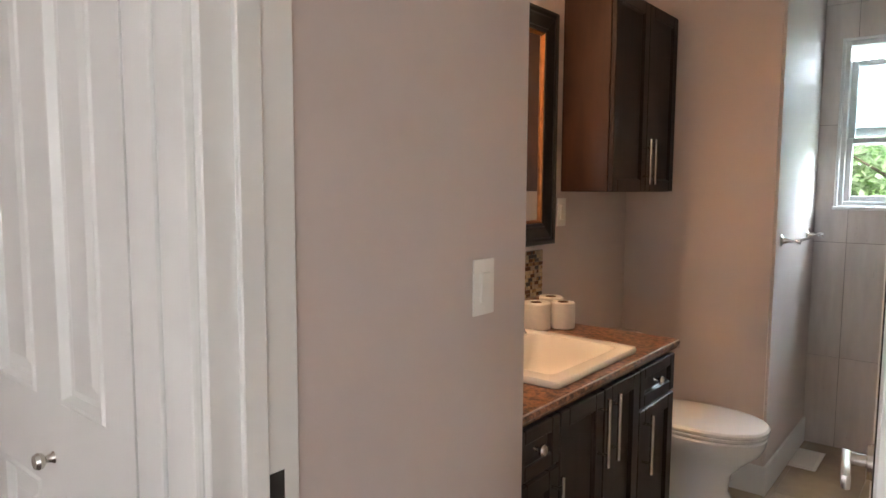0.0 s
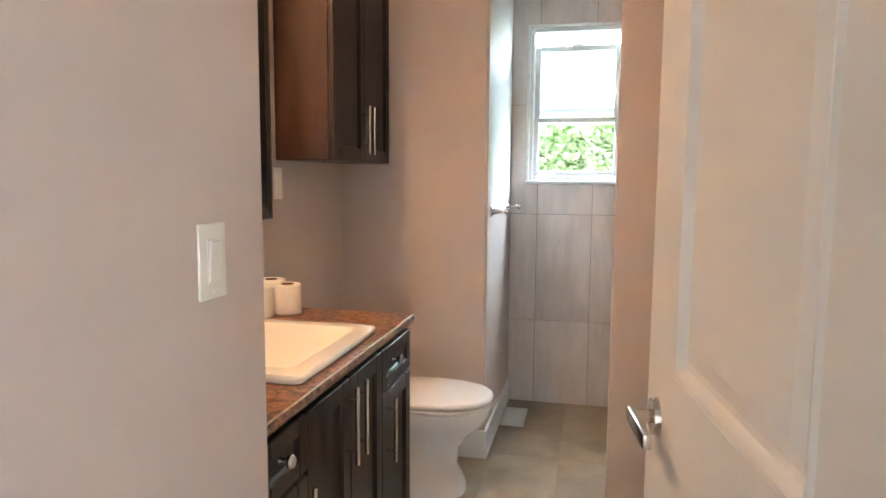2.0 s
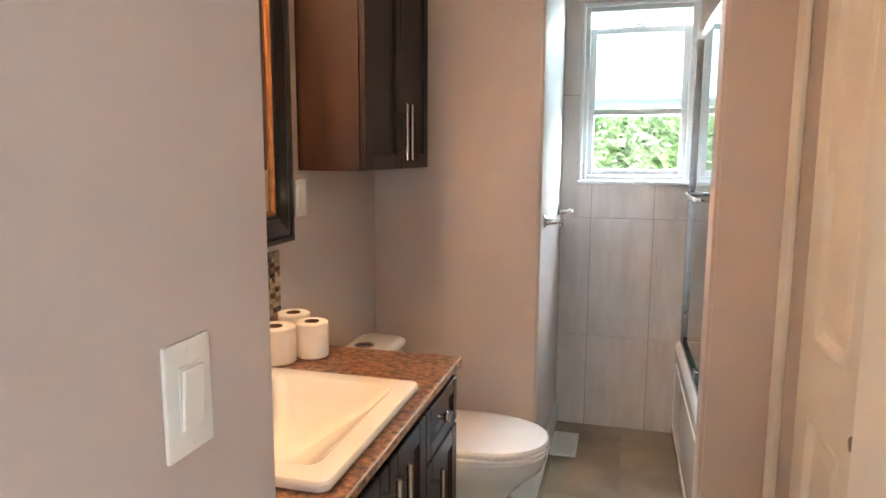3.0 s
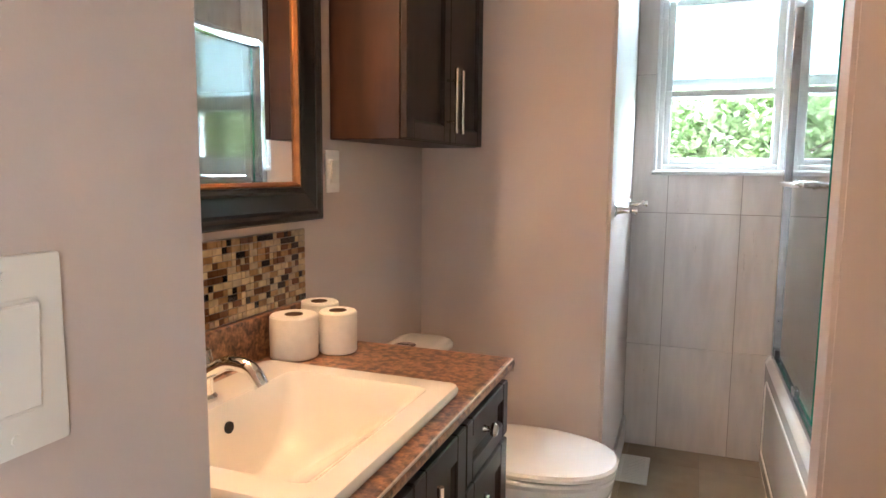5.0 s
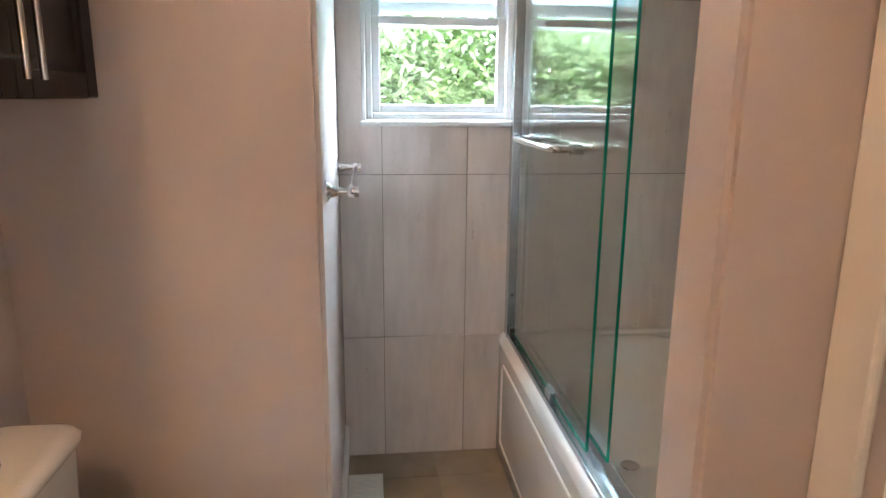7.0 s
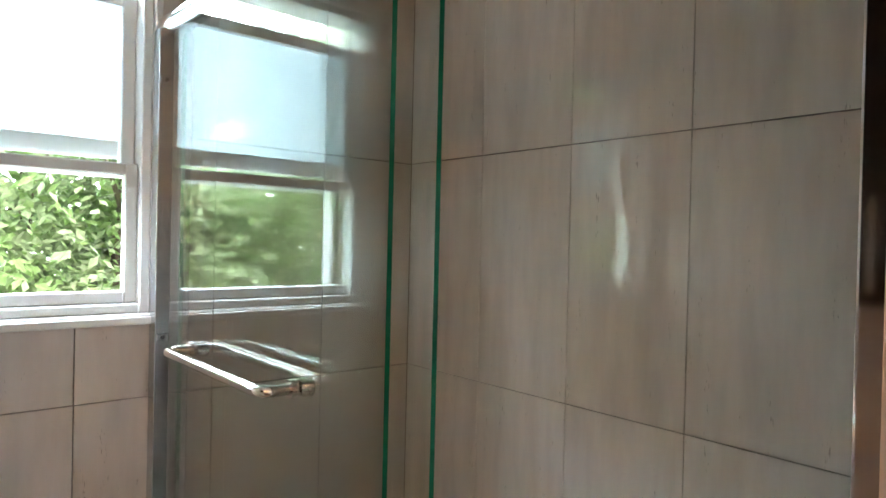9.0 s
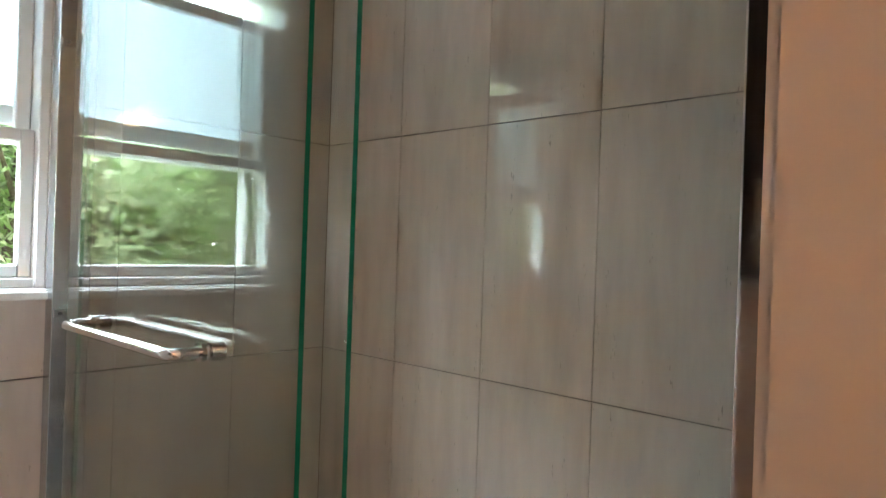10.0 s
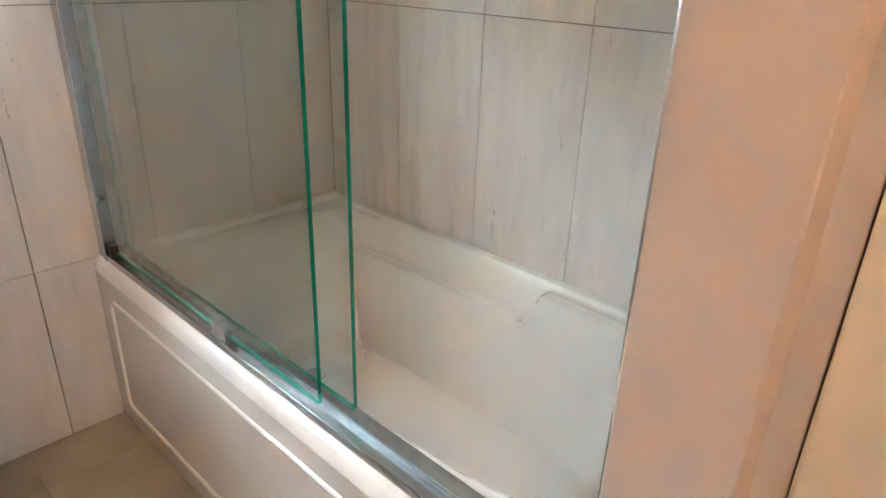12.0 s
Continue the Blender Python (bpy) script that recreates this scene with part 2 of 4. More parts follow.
def loft(sections, first=True):
    """A skin through closed outlines with equal numbers of points, capped."""
    bm = bmesh.new()
    rings = [[bm.verts.new(p) for p in s] for s in sections]
    n = len(rings[0])
    for a, b in zip(rings, rings[1:]):
        for k in range(n):
            bm.faces.new((a[k], a[(k + 1) % n], b[(k + 1) % n], b[k]))
    if first:
        bm.faces.new(rings[0])
    bm.faces.new(rings[-1])
    return bm


def egg(cx, cy, back, front, half, z, n=40, power=2.3):
    """An elongated seat outline, pointing to +x."""
    pts = []
    for k in range(n):
        a = 2 * math.pi * k / n
        c, s = math.cos(a), math.sin(a)
        r = (abs(c) ** power + abs(s) ** power) ** (-1 / power)
        pts.append((cx + r * c * (front if c > 0 else back), cy + r * s * half, z))
    return pts


def rounded(x0, x1, y0, y1, z, rad, n=5):
    pts = []
    for cx, cy, a0 in ((x1 - rad, y1 - rad, 0), (x0 + rad, y1 - rad, 90), (x0 + rad, y0 + rad, 180), (x1 - rad, y0 + rad, 270)):
        for k in range(n + 1):
            a = radians(a0 + 90 * k / n)
            pts.append((cx + rad * math.cos(a), cy + rad * math.sin(a), z))
    return pts


def arc_points(points, rad, n=6):
    """Rounds the inner corners of a line of points."""
    out = [Vector(points[0])]
    for a, b, c in zip(points, points[1:], points[2:]):
        a, b, c = Vector(a), Vector(b), Vector(c)
        p, q = b + (a - b).normalized() * rad, b + (c - b).normalized() * rad
        for k in range(n + 1):
            t = k / n
            out.append((1 - t) ** 2 * p + 2 * t * (1 - t) * b + t * t * q)
    return out + [Vector(points[-1])]


def structure(name, bm, mat, label, category):
    return tagged(part(name, bm, mat), label, category, kind="structure")


# ---- large structure ----
H = 2.44
XW, XN, YN, YW, XB = -1.286, -0.594, 3.150, 4.0, 0.78   # vanity wall, alcove side, alcove back, window wall, tub back wall
XS, YS, YE0, YE1, XR = -0.706, 1.285, 2.384, 2.502, 0.116   # switch wall, its end, tub end wall, closet wall
D0, D1, DL, DR = 0.475, 0.620, -0.706, 0.070             # entrance wall and its opening
WX0, WX1, WZ0, WZ1 = -0.505, 0.035, 1.287, 2.150         # window opening
T = 0.012

wall_window = structure("wall_north", boxes(((XN, YW + T, 0), (WX0, 4.16, H)), ((WX1, YW + T, 0), (0.92, 4.16, H)), ((WX0, YW + T, 0), (WX1, 4.16, WZ0)),
                        ((WX0, YW + T, WZ1), (WX1, 4.16, H))), GROUT, "tiled outside wall with grey stone tiles round the window", "wall")
wall_tub = structure("wall_east_tub", boxes(((XB + T, YE0, 0), (0.92, YW + T, H))), GROUT, "grey travertine tiled wall behind the bathtub", "wall")
bm = bmesh.new()
add_box(bm, (-1.41, YN, 0), (XN, 4.16, H))
bmesh.ops.bevel(bm, geom=[e for e in bm.edges if abs(e.verts[0].co.z - e.verts[1].co.z) > 1 and e.verts[0].co.x > -1 and e.verts[0].co.y < 3.5], offset=0.012, segments=4, affect="EDGES")
structure("wall_alcove", bm, PAINT, "beige painted wall block beside the toilet with rounded corner", "wall")
structure("wall_west", boxes(((-1.41, 1.0, 0), (XW, YN, H))), PAINT, "beige painted wall behind the vanity", "wall")
bm = bmesh.new()
add_box(bm, (-1.286, D1, 0), (XS, YS, H))
add_box(bm, (-0.86, D0, 0), (XS, D1, H))
structure("wall_switch", bm, PAINT, "beige painted wall with a light switch beside the entrance", "wall")
structure("wall_hall_closet", boxes(((-1.60, D0, 2.06), (-0.86, D1, H)), ((-1.90, D0, 0), (-1.60, D1, H)), ((-1.90, D1, 0), (-1.286, 1.0, H))), PAINT, "plain painted hall wall round the closet door", "wall")
bm = bmesh.new()
add_box(bm, (-0.06, YE0, 0), (0.92, YE1, H))
bmesh.ops.bevel(bm, geom=[e for e in bm.edges if abs(e.verts[0].co.z - e.verts[1].co.z) > 1 and e.verts[0].co.x < 0.0], offset=0.010, segments=4, affect="EDGES")
wall_end = structure("wall_tub_end", bm, PAINT, "beige painted wall at the foot of the bathtub", "wall")
CY0, CY1 = 1.45, 2.308
structure("wall_closet", boxes(((XR, D1, 0), (XR + 0.12, CY0, H)), ((XR, CY1, 0), (XR + 0.12, YE0, H)), ((XR, CY0, 2.04), (XR + 0.12, CY1, H))), PAINT,
          "beige painted wall with a closet opening", "wall")
structure("wall_closet_back", boxes(((0.80, D1, 0), (0.92, YE0, H))), PAINT, "plain painted back wall of the closet", "wall")
structure("wall_south", boxes(((DR, D0, 0), (1.30, D1, H)), ((DL, D0, 2.06), (DR, D1, H))), PAINT, "beige painted wall over and beside the entrance", "wall")
structure("wall_hall_west", boxes(((-2.02, -2.4, 0), (-1.90, D1, H))), PAINT, "plain painted hall wall", "wall")
structure("wall_hall_east", boxes(((1.30, -2.4, 0), (1.42, -1.85, H)), ((1.30, -0.45, 0), (1.42, D1, H)), ((1.30, -1.85, 0), (1.42, -0.45, 0.8)), ((1.30, -1.85, 2.2), (1.42, -0.45, H))), PAINT, "plain painted hall wall", "wall")
structure("wall_hall_south", boxes(((-2.02, -2.52, 0), (1.42, -2.4, H))), PAINT, "plain painted hall wall", "wall")
floor = structure("floor", boxes(((-1.41, D0, -0.10), (0.92, 4.16, -0.006))), GROUT, "tan stone tile floor with thin pale joints", "floor")
structure("floor_hall", boxes(((-2.02, -2.52, -0.10), (1.42, D0, 0.0))), HALL_FLOOR, "dark plank hall floor", "floor")
structure("ceiling", boxes(((-2.02, -2.52, H), (1.42, 4.16, H + 0.1))), CEIL, "plain white painted ceiling", "ceiling")

# skirting boards
def skirting(name, lo, hi):
    return structure(name, boxes((lo, hi), bevel=0.004), TRIM, "white painted skirting board", "baseboard")


skirting("baseboard_1", (-0.9, YN - 0.013, 0), (XN + 0.0125, YN - 0.0005, 0.135))
skirting("baseboard_2", (XN + 0.0005, YN + 0.0005, 0), (XN + 0.013, YW, 0.135))
skirting("baseboard_3", (-1.285, 2.36, 0), (XW + 0.013, YN - 0.014, 0.135))
skirting("baseboard_4", (XS, D1 + 0.08, 0), (XS + 0.013, YS, 0.135))

# ---- tub ----
TZ, TX1, TY0, TY1 = 0.488, XB, YE1 + 0.002, YW - 0.002


def tub_shell():
    """Deck, rolled front rim and basin as one sheet over a grid."""
    bm = bmesh.new()
    nx, ny = 90, 120
    x0, x1, y0, y1 = 0.0, XB - 0.001, TY0, TY1
    bx0, bx1, by0, by1 = 0.105, x1 - 0.075, y0 + 0.08, y1 - 0.10
    grid = []
    for i in range(nx + 1):
        row = []
        for j in range(ny + 1):
            x, y = x0 + (x1 - x0) * i / nx, y0 + (y1 - y0) * j / ny
            cx, cy, hx, hy = (bx0 + bx1) / 2, (by0 + by1) / 2, (bx1 - bx0) / 2, (by1 - by0) / 2
            u, v = abs(x - cx) / hx, abs(y - cy) / hy
            r = (u ** 4.5 + v ** 4.5) ** (1 / 4.5)
            slope = 0.42 if v > u and y > cy else 0.27
            d = max(0.0, min(1.0, (1.0 - r) / slope))
            d = d * d * (3 - 2 * d)
            z = TZ - 0.37 * d
            # arm shelf let into the back, with a square end
            s0, s1 = 3.085, 3.80
            if s0 < y < s1 + 0.08:
                back = x1 - 0.036 - 0.05 * max(0.0, (y - 3.62) / 0.26) ** 2
                if x < back:
                    drop = min(1.0, (back - x) / 0.022) * min(1.0, (y - s0) / 0.045) * min(1.0, (s1 + 0.08 - y) / 0.10)
                    z = min(z, TZ - 0.092 * drop)
            edge = x - x0
            if edge < 0.03:
                z = TZ - 0.03 + math.sqrt(max(0, 0.03 ** 2 - (0.03 - edge) ** 2))
            elif r >= 1.0:
                z += 0.004 * max(0, 1 - abs(r - 1.04) / 0.04)
            if x1 - x < 0.03 or y1 - y < 0.03:
                z += 0.010
            row.append(bm.verts.new((x, y, z)))
        grid.append(row)
    for i in range(nx):
        for j in range(ny):
            bm.faces.new((grid[i][j], grid[i + 1][j], grid[i + 1][j + 1], grid[i][j + 1]))
    return bm


tub = thing("bathtub", (0.38, 3.3, 0), "white acrylic alcove bathtub with a panelled apron", "bathtub")
part("shell", tub_shell(), ACRYLIC, tub, smooth=True)
part("apron", boxes(((0.001, TY0, 0.003), (0.02, TY1, TZ - 0.028)), bevel=0.004), ACRYLIC, tub, smooth=True)
bm = tube(arc_points([(0.002, 3.2, 0.40), (0.002, 3.915, 0.40), (0.002, 3.915, 0.075), (0.002, 2.66, 0.075), (0.002, 2.66, 0.40), (0.002, 3.2, 0.40)], 0.03), 0.007, 8)
part("apron_bead", bm, ACRYLIC, tub, "raised bead round the apron panel", smooth=True)
part("drain", lathe([(0.001, 0.0), (0.03, 0.0), (0.034, 0.004), (0.03, 0.007), (0.001, 0.006)], 24, Matrix.Translation((0.40, 3.62, TZ - 0.361))), CHROME, tub, "chrome drain", True)

# ---- shower screen ----
GX1, GX2, GTOP = 0.040, 0.075, 1.955
screen = thing("sliding_shower_screen", (0.07, 3.3, TZ), "frameless sliding glass shower doors with chrome header rail", "shower screen")


def glass_sheet(x, y0, y1, z0, z1):
    bm = bmesh.new()
    add_box(bm, (x - 0.004, y0, z0), (x + 0.004, y1, z1))
    for f in bm.faces:
        f.material_index = 0 if abs(f.normal.x) > 0.5 else 1
    return bm


for x, y0 in ((GX1, 3.074), (GX2, 3.022)):
    p = part("glass_panel", glass_sheet(x, y0, 3.985 - (x - GX1), TZ + 0.030, GTOP - 0.01), [SHOWER_GLASS, GLASS_EDGE], screen, "clear glass panel with green edges")
    p.visible_shadow = False
bm = tube([(0.057, TY0, GTOP + 0.01), (0.057, TY1, GTOP + 0.01)], 0.033, 20)
part("header_rail", bm, CHROME, screen, "round chrome header rail", True)
track = part("sill_track", boxes(((0.022, TY0, TZ + 0.002), (0.095, TY1, TZ + 0.012)), bevel=0.002), ALU, screen, "satin aluminium bottom track")
part("centre_rib", boxes(((0.054, TY0, TZ + 0.0118), (0.062, TY1, TZ + 0.024)), bevel=0.002), ALU, track)
part("front_lip", boxes(((0.022, TY0, TZ + 0.0118), (0.026, TY1, TZ + 0.020)), bevel=0.001), ALU, track)
part("wall_channel", boxes(((0.020, 3.955, TZ), (0.096, TY1, GTOP)), bevel=0.002), ALU, screen, "aluminium wall channel")
part("wall_channel", boxes(((0.020, TY0, TZ), (0.096, TY0 + 0.034, GTOP)), bevel=0.002), CHROME, screen, "aluminium wall channel")
for z in (0.658, 1.247, 1.836):
    clip = part("channel_clip", boxes(((0.022, 3.950, z - 0.009), (0.052, 3.9555, z + 0.009)), bevel=0.002, seg=1), ALU, screen, "small metal clip with a dark screw")
    part("screw", rod((0.036, 3.948, z), (0.036, 3.9505, z), 0.004, n=10), DARK, clip)
part("bottom_guide", boxes(((0.026, 3.37, TZ + 0.013), (0.052, 3.425, TZ + 0.048)), bevel=0.004), ALU, screen)
part("bottom_guide", boxes(((0.027, 3.925, TZ + 0.013), (0.050, 3.953, TZ + 0.048)), bevel=0.004), DARK, screen)
hz, hx = 1.246, -0.016
bar = part("towel_handle", tube(arc_points([(GX1 - 0.004, 3.318, hz), (hx, 3.318, hz), (hx, 3.762, hz), (GX1 - 0.004, 3.762, hz)], 0.022), 0.0095, 14), CHROME, screen, "chrome towel bar handle", True)
for y in (3.318, 3.762):
    part("rose", rod((GX1 - 0.012, y, hz), (GX1 - 0.004, y, hz), 0.015), CHROME, bar, "", True)
    part("inside_knob", rod((GX1 + 0.005, y, hz), (GX1 + 0.026, y, hz), 0.014, 0.017), CHROME, bar, "", True)

# ---- window ----
win = thing("window_1", (-0.235, 4.06, WZ0), "white vinyl sash window with a half-lowered roller shade", "window", kind="structure")


def ring(x0, x1, z0, z1, y0, y1, w, bevel=0.003):
    return boxes(((x0, y0, z0), (x0 + w, y1, z1)), ((x1 - w, y0, z0), (x1, y1, z1)), ((x0 + w, y0, z0), (x1 - w, y1, z0 + w)), ((x0 + w, y0, z1 - w), (x1 - w, y1, z1)), bevel=bevel, seg=1)


part("window_trim", ring(WX0 - 0.004, WX1 + 0.004, WZ0 - 0.004, WZ1 + 0.004, YW - 0.006, 4.05, 0.016), VINYL, win)
part("window_frame", ring(WX0 + 0.012, WX1 - 0.012, WZ0 + 0.012, WZ1 - 0.012, 4.012, 4.12, 0.022), VINYL, win)
part("window_sill", boxes(((WX0 - 0.008, YW - 0.018, WZ0 - 0.012), (WX1 + 0.008, YW + 0.02, WZ0 + 0.006)), bevel=0.004), VINYL, win)
lower = part("lower_sash", ring(WX0 + 0.034, WX1 - 0.034, WZ0 + 0.034, 1.647, 4.035, 4.065, 0.028), VINYL, win)
upper = part("upper_sash", ring(WX0 + 0.034, WX1 - 0.034, 1.615, 2.048, 4.07, 4.10, 0.030), VINYL, win)
pn = part("pane", boxes(((WX0 + 0.055, 4.048, WZ0 + 0.055), (WX1 - 0.055, 4.052, 1.625))), PANE_GLASS, lower)
pn.visible_shadow = False
pn = part("pane", boxes(((WX0 + 0.055, 4.083, 1.64), (WX1 - 0.055, 4.087, 2.025))), PANE_GLASS, upper)
pn.visible_shadow = False
pn = part("pane", boxes(((WX0 + 0.03, 4.108, 2.04), (WX1 - 0.03, 4.111, 2.125))), PANE_GLASS, win)
pn.visible_shadow = False
part("sash_lock", boxes(((-0.265, 4.055, 2.046), (-0.205, 4.085, 2.060)), ((-0.25, 4.05, 2.058), (-0.22, 4.08, 2.066)), bevel=0.003), VINYL, win)
shade = thing("roller_shade", (-0.235, 4.075, 1.66), "translucent pale roller shade drawn over the upper sash", "window shade")
part("cloth", boxes(((WX0 + 0.058, 4.1035, 1.70), (WX1 - 0.058, 4.1045, 2.03))), SHADE_CLOTH, shade)
part("hem_bar", boxes(((WX0 + 0.058, 4.101, 1.66), (WX1 - 0.058, 4.107, 1.705)), bevel=0.002), VINYL, shade)

# ---- entrance frame, doors ----
def moulded_leaf(parent, name, w, h, t, panels, mat=TRIM, split=True):
    """A white moulded door leaf along local x, faces at y=0 (front) and y=t, with sunk frames round raised fields."""
    xs = sorted({0, w, *(v for p in panels for v in (p[0], p[1]))})
    bm = bmesh.new()
    zs = sorted({0, h, *(v for p in panels for v in (p[2], p[3]))})
    for a, b in zip(xs, xs[1:]):
        for c, d in zip(zs, zs[1:]):
            if any(p[0] <= a and b <= p[1] and p[2] <= c and d <= p[3] for p in panels):
                continue
            add_box(bm, (a, 0, c), (b, t, d))
    bmesh.ops.remove_doubles(bm, verts=bm.verts, dist=0.0001)
    leaf = part(name, bm, mat, parent)
    for p in panels:
        x0, x1, z0, z1 = p
        bm = bmesh.new()
        for side in (0, 1):
            def y(d):
                return d if side == 0 else t - d
            prof = ((0.0, 0.001), (0.006, -0.004), (0.012, -0.003), (0.020, 0.012), (0.030, 0.013), (0.058, 0.004))
            loops = []
            for i, d in prof:
                loops.append([bm.verts.new((xx, y(d), zz)) for xx, zz in ((x0 + i, z0 + i), (x1 - i, z0 + i), (x1 - i, z1 - i), (x0 + i, z1 - i))])
            for a, b in zip(loops, loops[1:]):
                for k in range(4):
                    bm.faces.new((a[k], a[(k + 1) % 4], b[(k + 1) % 4], b[k]))
            bm.faces.new(loops[-1])
        part("door_panel", bm, mat, leaf)
    return leaf


# hinged entrance door, standing open into the room
door = new("door_1")
HINGE, LATCH = Vector((0.066, 0.650, 0)), Vector((-0.030, 1.370, 0))
dirv = (LATCH - HINGE).normalized()
door.matrix_world = Matrix.Translation(HINGE + Vector((0, 0, 0.01))) @ Matrix.Rotation(math.atan2(dirv.y, dirv.x), 4, "Z") @ Matrix.Translation((0, -0.035, 0))
tagged(door, "white moulded panel door standing open with a lever handle", "door", kind="structure")
DW = (LATCH - HINGE).length


def door_leaf(parent, w, h, t, panels):
    return moulded_leaf(parent, "leaf", w, h, t, panels)


leaf = door_leaf(door, DW, 2.02, 0.035, [(0.13, DW - 0.165, 1.005, 1.90), (0.13, DW - 0.165, 0.22, 0.81)])
lx = DW - 0.070
hd = part("lever_handle", rod((lx, 0.035, 0.912), (lx, 0.045, 0.912), 0.031, 0.029, 28), NICKEL, door, "satin nickel lever handle", True)
part("spindle", rod((lx, 0.045, 0.912), (lx, 0.075, 0.912), 0.011), NICKEL, hd, "", True)
part("lever", boxes(((lx - 0.115, 0.068, 0.900), (lx + 0.014, 0.082, 0.924)), bevel=0.004), NICKEL, hd, "", True)
part("rose", rod((lx, 0.0, 0.912), (lx, -0.010, 0.912), 0.031, 0.029, 28), NICKEL, hd, "", True)
part("latch_plate", boxes(((DW, 0.006, 0.90), (DW + 0.001, 0.029, 0.96))), NICKEL, door)
for z in (0.25, 1.0, 1.80):
    part("hinge", rod((-0.006, 0.036, z - 0.045), (-0.006, 0.036, z + 0.045), 0.006, n=10), NICKEL, door, "", True)

frame_obj = structure("door_frame_1", boxes(((DL, D0 - 0.002, 0), (DL + 0.018, D1 + 0.002, 2.06)), ((DR - 0.018, D0 - 0.002, 0), (DR, D1 + 0.002, 2.06)), ((DL, D0 - 0.002, 2.042), (DR, D1 + 0.002, 2.06)),
                      ((DL + 0.018, D0 + 0.045, 0), (DL + 0.03, D0 + 0.085, 2.042)), bevel=0.002, seg=1), TRIM, "white painted door lining of the entrance", "door frame")


# flat dark strip added in place of the shaded gap behind the hinged edge
part("rebate_strip", boxes(((DR - 0.0205, D0 + 0.018, 0), (DR - 0.0175, D0 + 0.066, 2.04))), ESPRESSO, frame_obj, "dark strip standing in for the shaded gap at the hinge side of the lining")
part("strike_plate", boxes(((DL + 0.018, D0 + 0.088, 0.90), (DL + 0.0195, D0 + 0.118, 0.962)), bevel=0.0005, seg=1), DARK, frame_obj, "dark metal strike plate")


def casing(name, lo, hi):
    return structure(name, boxes((lo, hi), bevel=0.005), TRIM, "white painted casing", "trim")


casing("trim_entrance_1", (DL - 0.072, D0 - 0.016, 0), (DL + 0.004, D0 - 0.0005, 2.12))
casing("trim_entrance_2", (DR - 0.004, D0 - 0.016, 0), (DR + 0.072, D0 - 0.0005, 2.12))
casing("trim_entrance_3", (DL + 0.004, D0 - 0.016, 2.05), (DR - 0.004, D0 - 0.0005, 2.12))
casing("trim_entrance_4", (DR - 0.002, D1 + 0.0005, 0), (XR - 0.0005, D1 + 0.016, 2.12))
casing("trim_closet_1", (XR - 0.016, CY1 - 0.004, 0), (XR - 0.0005, YE0 - 0.002, 2.11))
casing("trim_closet_2", (XR - 0.016, CY0 - 0.07, 0), (XR - 0.0005, CY0 + 0.004, 2.11))
casing("trim_closet_3", (XR - 0.016, CY0 + 0.004, 2.04), (XR - 0.0005, CY1 - 0.004, 2.11))
structure("closet_jamb", boxes(((XR + 0.03, CY1 - 0.036, 0), (XR + 0.12, CY1 - 0.0005, 2.04))), TRIM, "white painted closet jamb", "trim")
casing("trim_hall_1", (-0.862, D0 - 0.018, 0), (-0.786, D0 - 0.0005, 2.12))


def bifold(name, m, w, h, knob_x, label):
    e = new(name)
    e.matrix_world = m
    tagged(e, label, "door", kind="structure")
    half = w / 2 - 0.003
    for k in (0, 1):
        xs = (0.078, half - 0.078)
        lf = moulded_leaf(e, "leaf", half, h, 0.03, [(xs[0], xs[1], 0.992, h - 0.13), (xs[0], xs[1], 0.20, 0.822)])
        lf.location.x = k * (half + 0.006)
    kb = lathe([(0.001, 0), (0.012, 0), (0.008, 0.006), (0.007, 0.014), (0.014, 0.020), (0.0165, 0.027), (0.013, 0.034), (0.001, 0.036)], 20,
               Matrix.Translation((knob_x, 0, 0.915)) @ Matrix.Rotation(radians(90), 4, "X"))
    part("knob", kb, NICKEL, e, "brushed nickel knob", True)
    return e


# closet on the bathroom side: front faces the room, local x runs from the far jamb towards the entrance
bifold("door_2", Matrix.Translation((XR + 0.022, CY1 - 0.05, 0.012)) @ Matrix.Rotation(radians(-90), 4, "Z"), CY1 - CY0 - 0.06, 2.015, 0.470, "white moulded bifold closet door, closed")
# closet on the hall side
hall = new("door_3")
hall.matrix_world = Matrix.Translation((-1.588, D0 + 0.006, 0.012))
tagged(hall, "white moulded bifold hall closet door, closed", "door", kind="structure")
moulded_leaf(hall, "leaf", 0.67, 2.03, 0.03, [(0.068, 0.270, 0.965, 1.92), (0.385, 0.570, 0.965, 1.92), (0.068, 0.270, 0.20, 0.79), (0.385, 0.570, 0.20, 0.79)])
part("knob", lathe([(0.001, 0), (0.012, 0), (0.008, 0.006), (0.007, 0.014), (0.014, 0.020), (0.0165, 0.027), (0.013, 0.034), (0.001, 0.036)], 20,
                   Matrix.Translation((0.338, 0, 0.852)) @ Matrix.Rotation(radians(90), 4, "X")), NICKEL, hall, "brushed nickel knob", True)

# ---- vanity ----
VX, VY0, VY1, CZ = -0.745, YS + 0.004, 2.335, 0.842
VC, VD = 1.80, 1.764   # sink and cabinet door middles


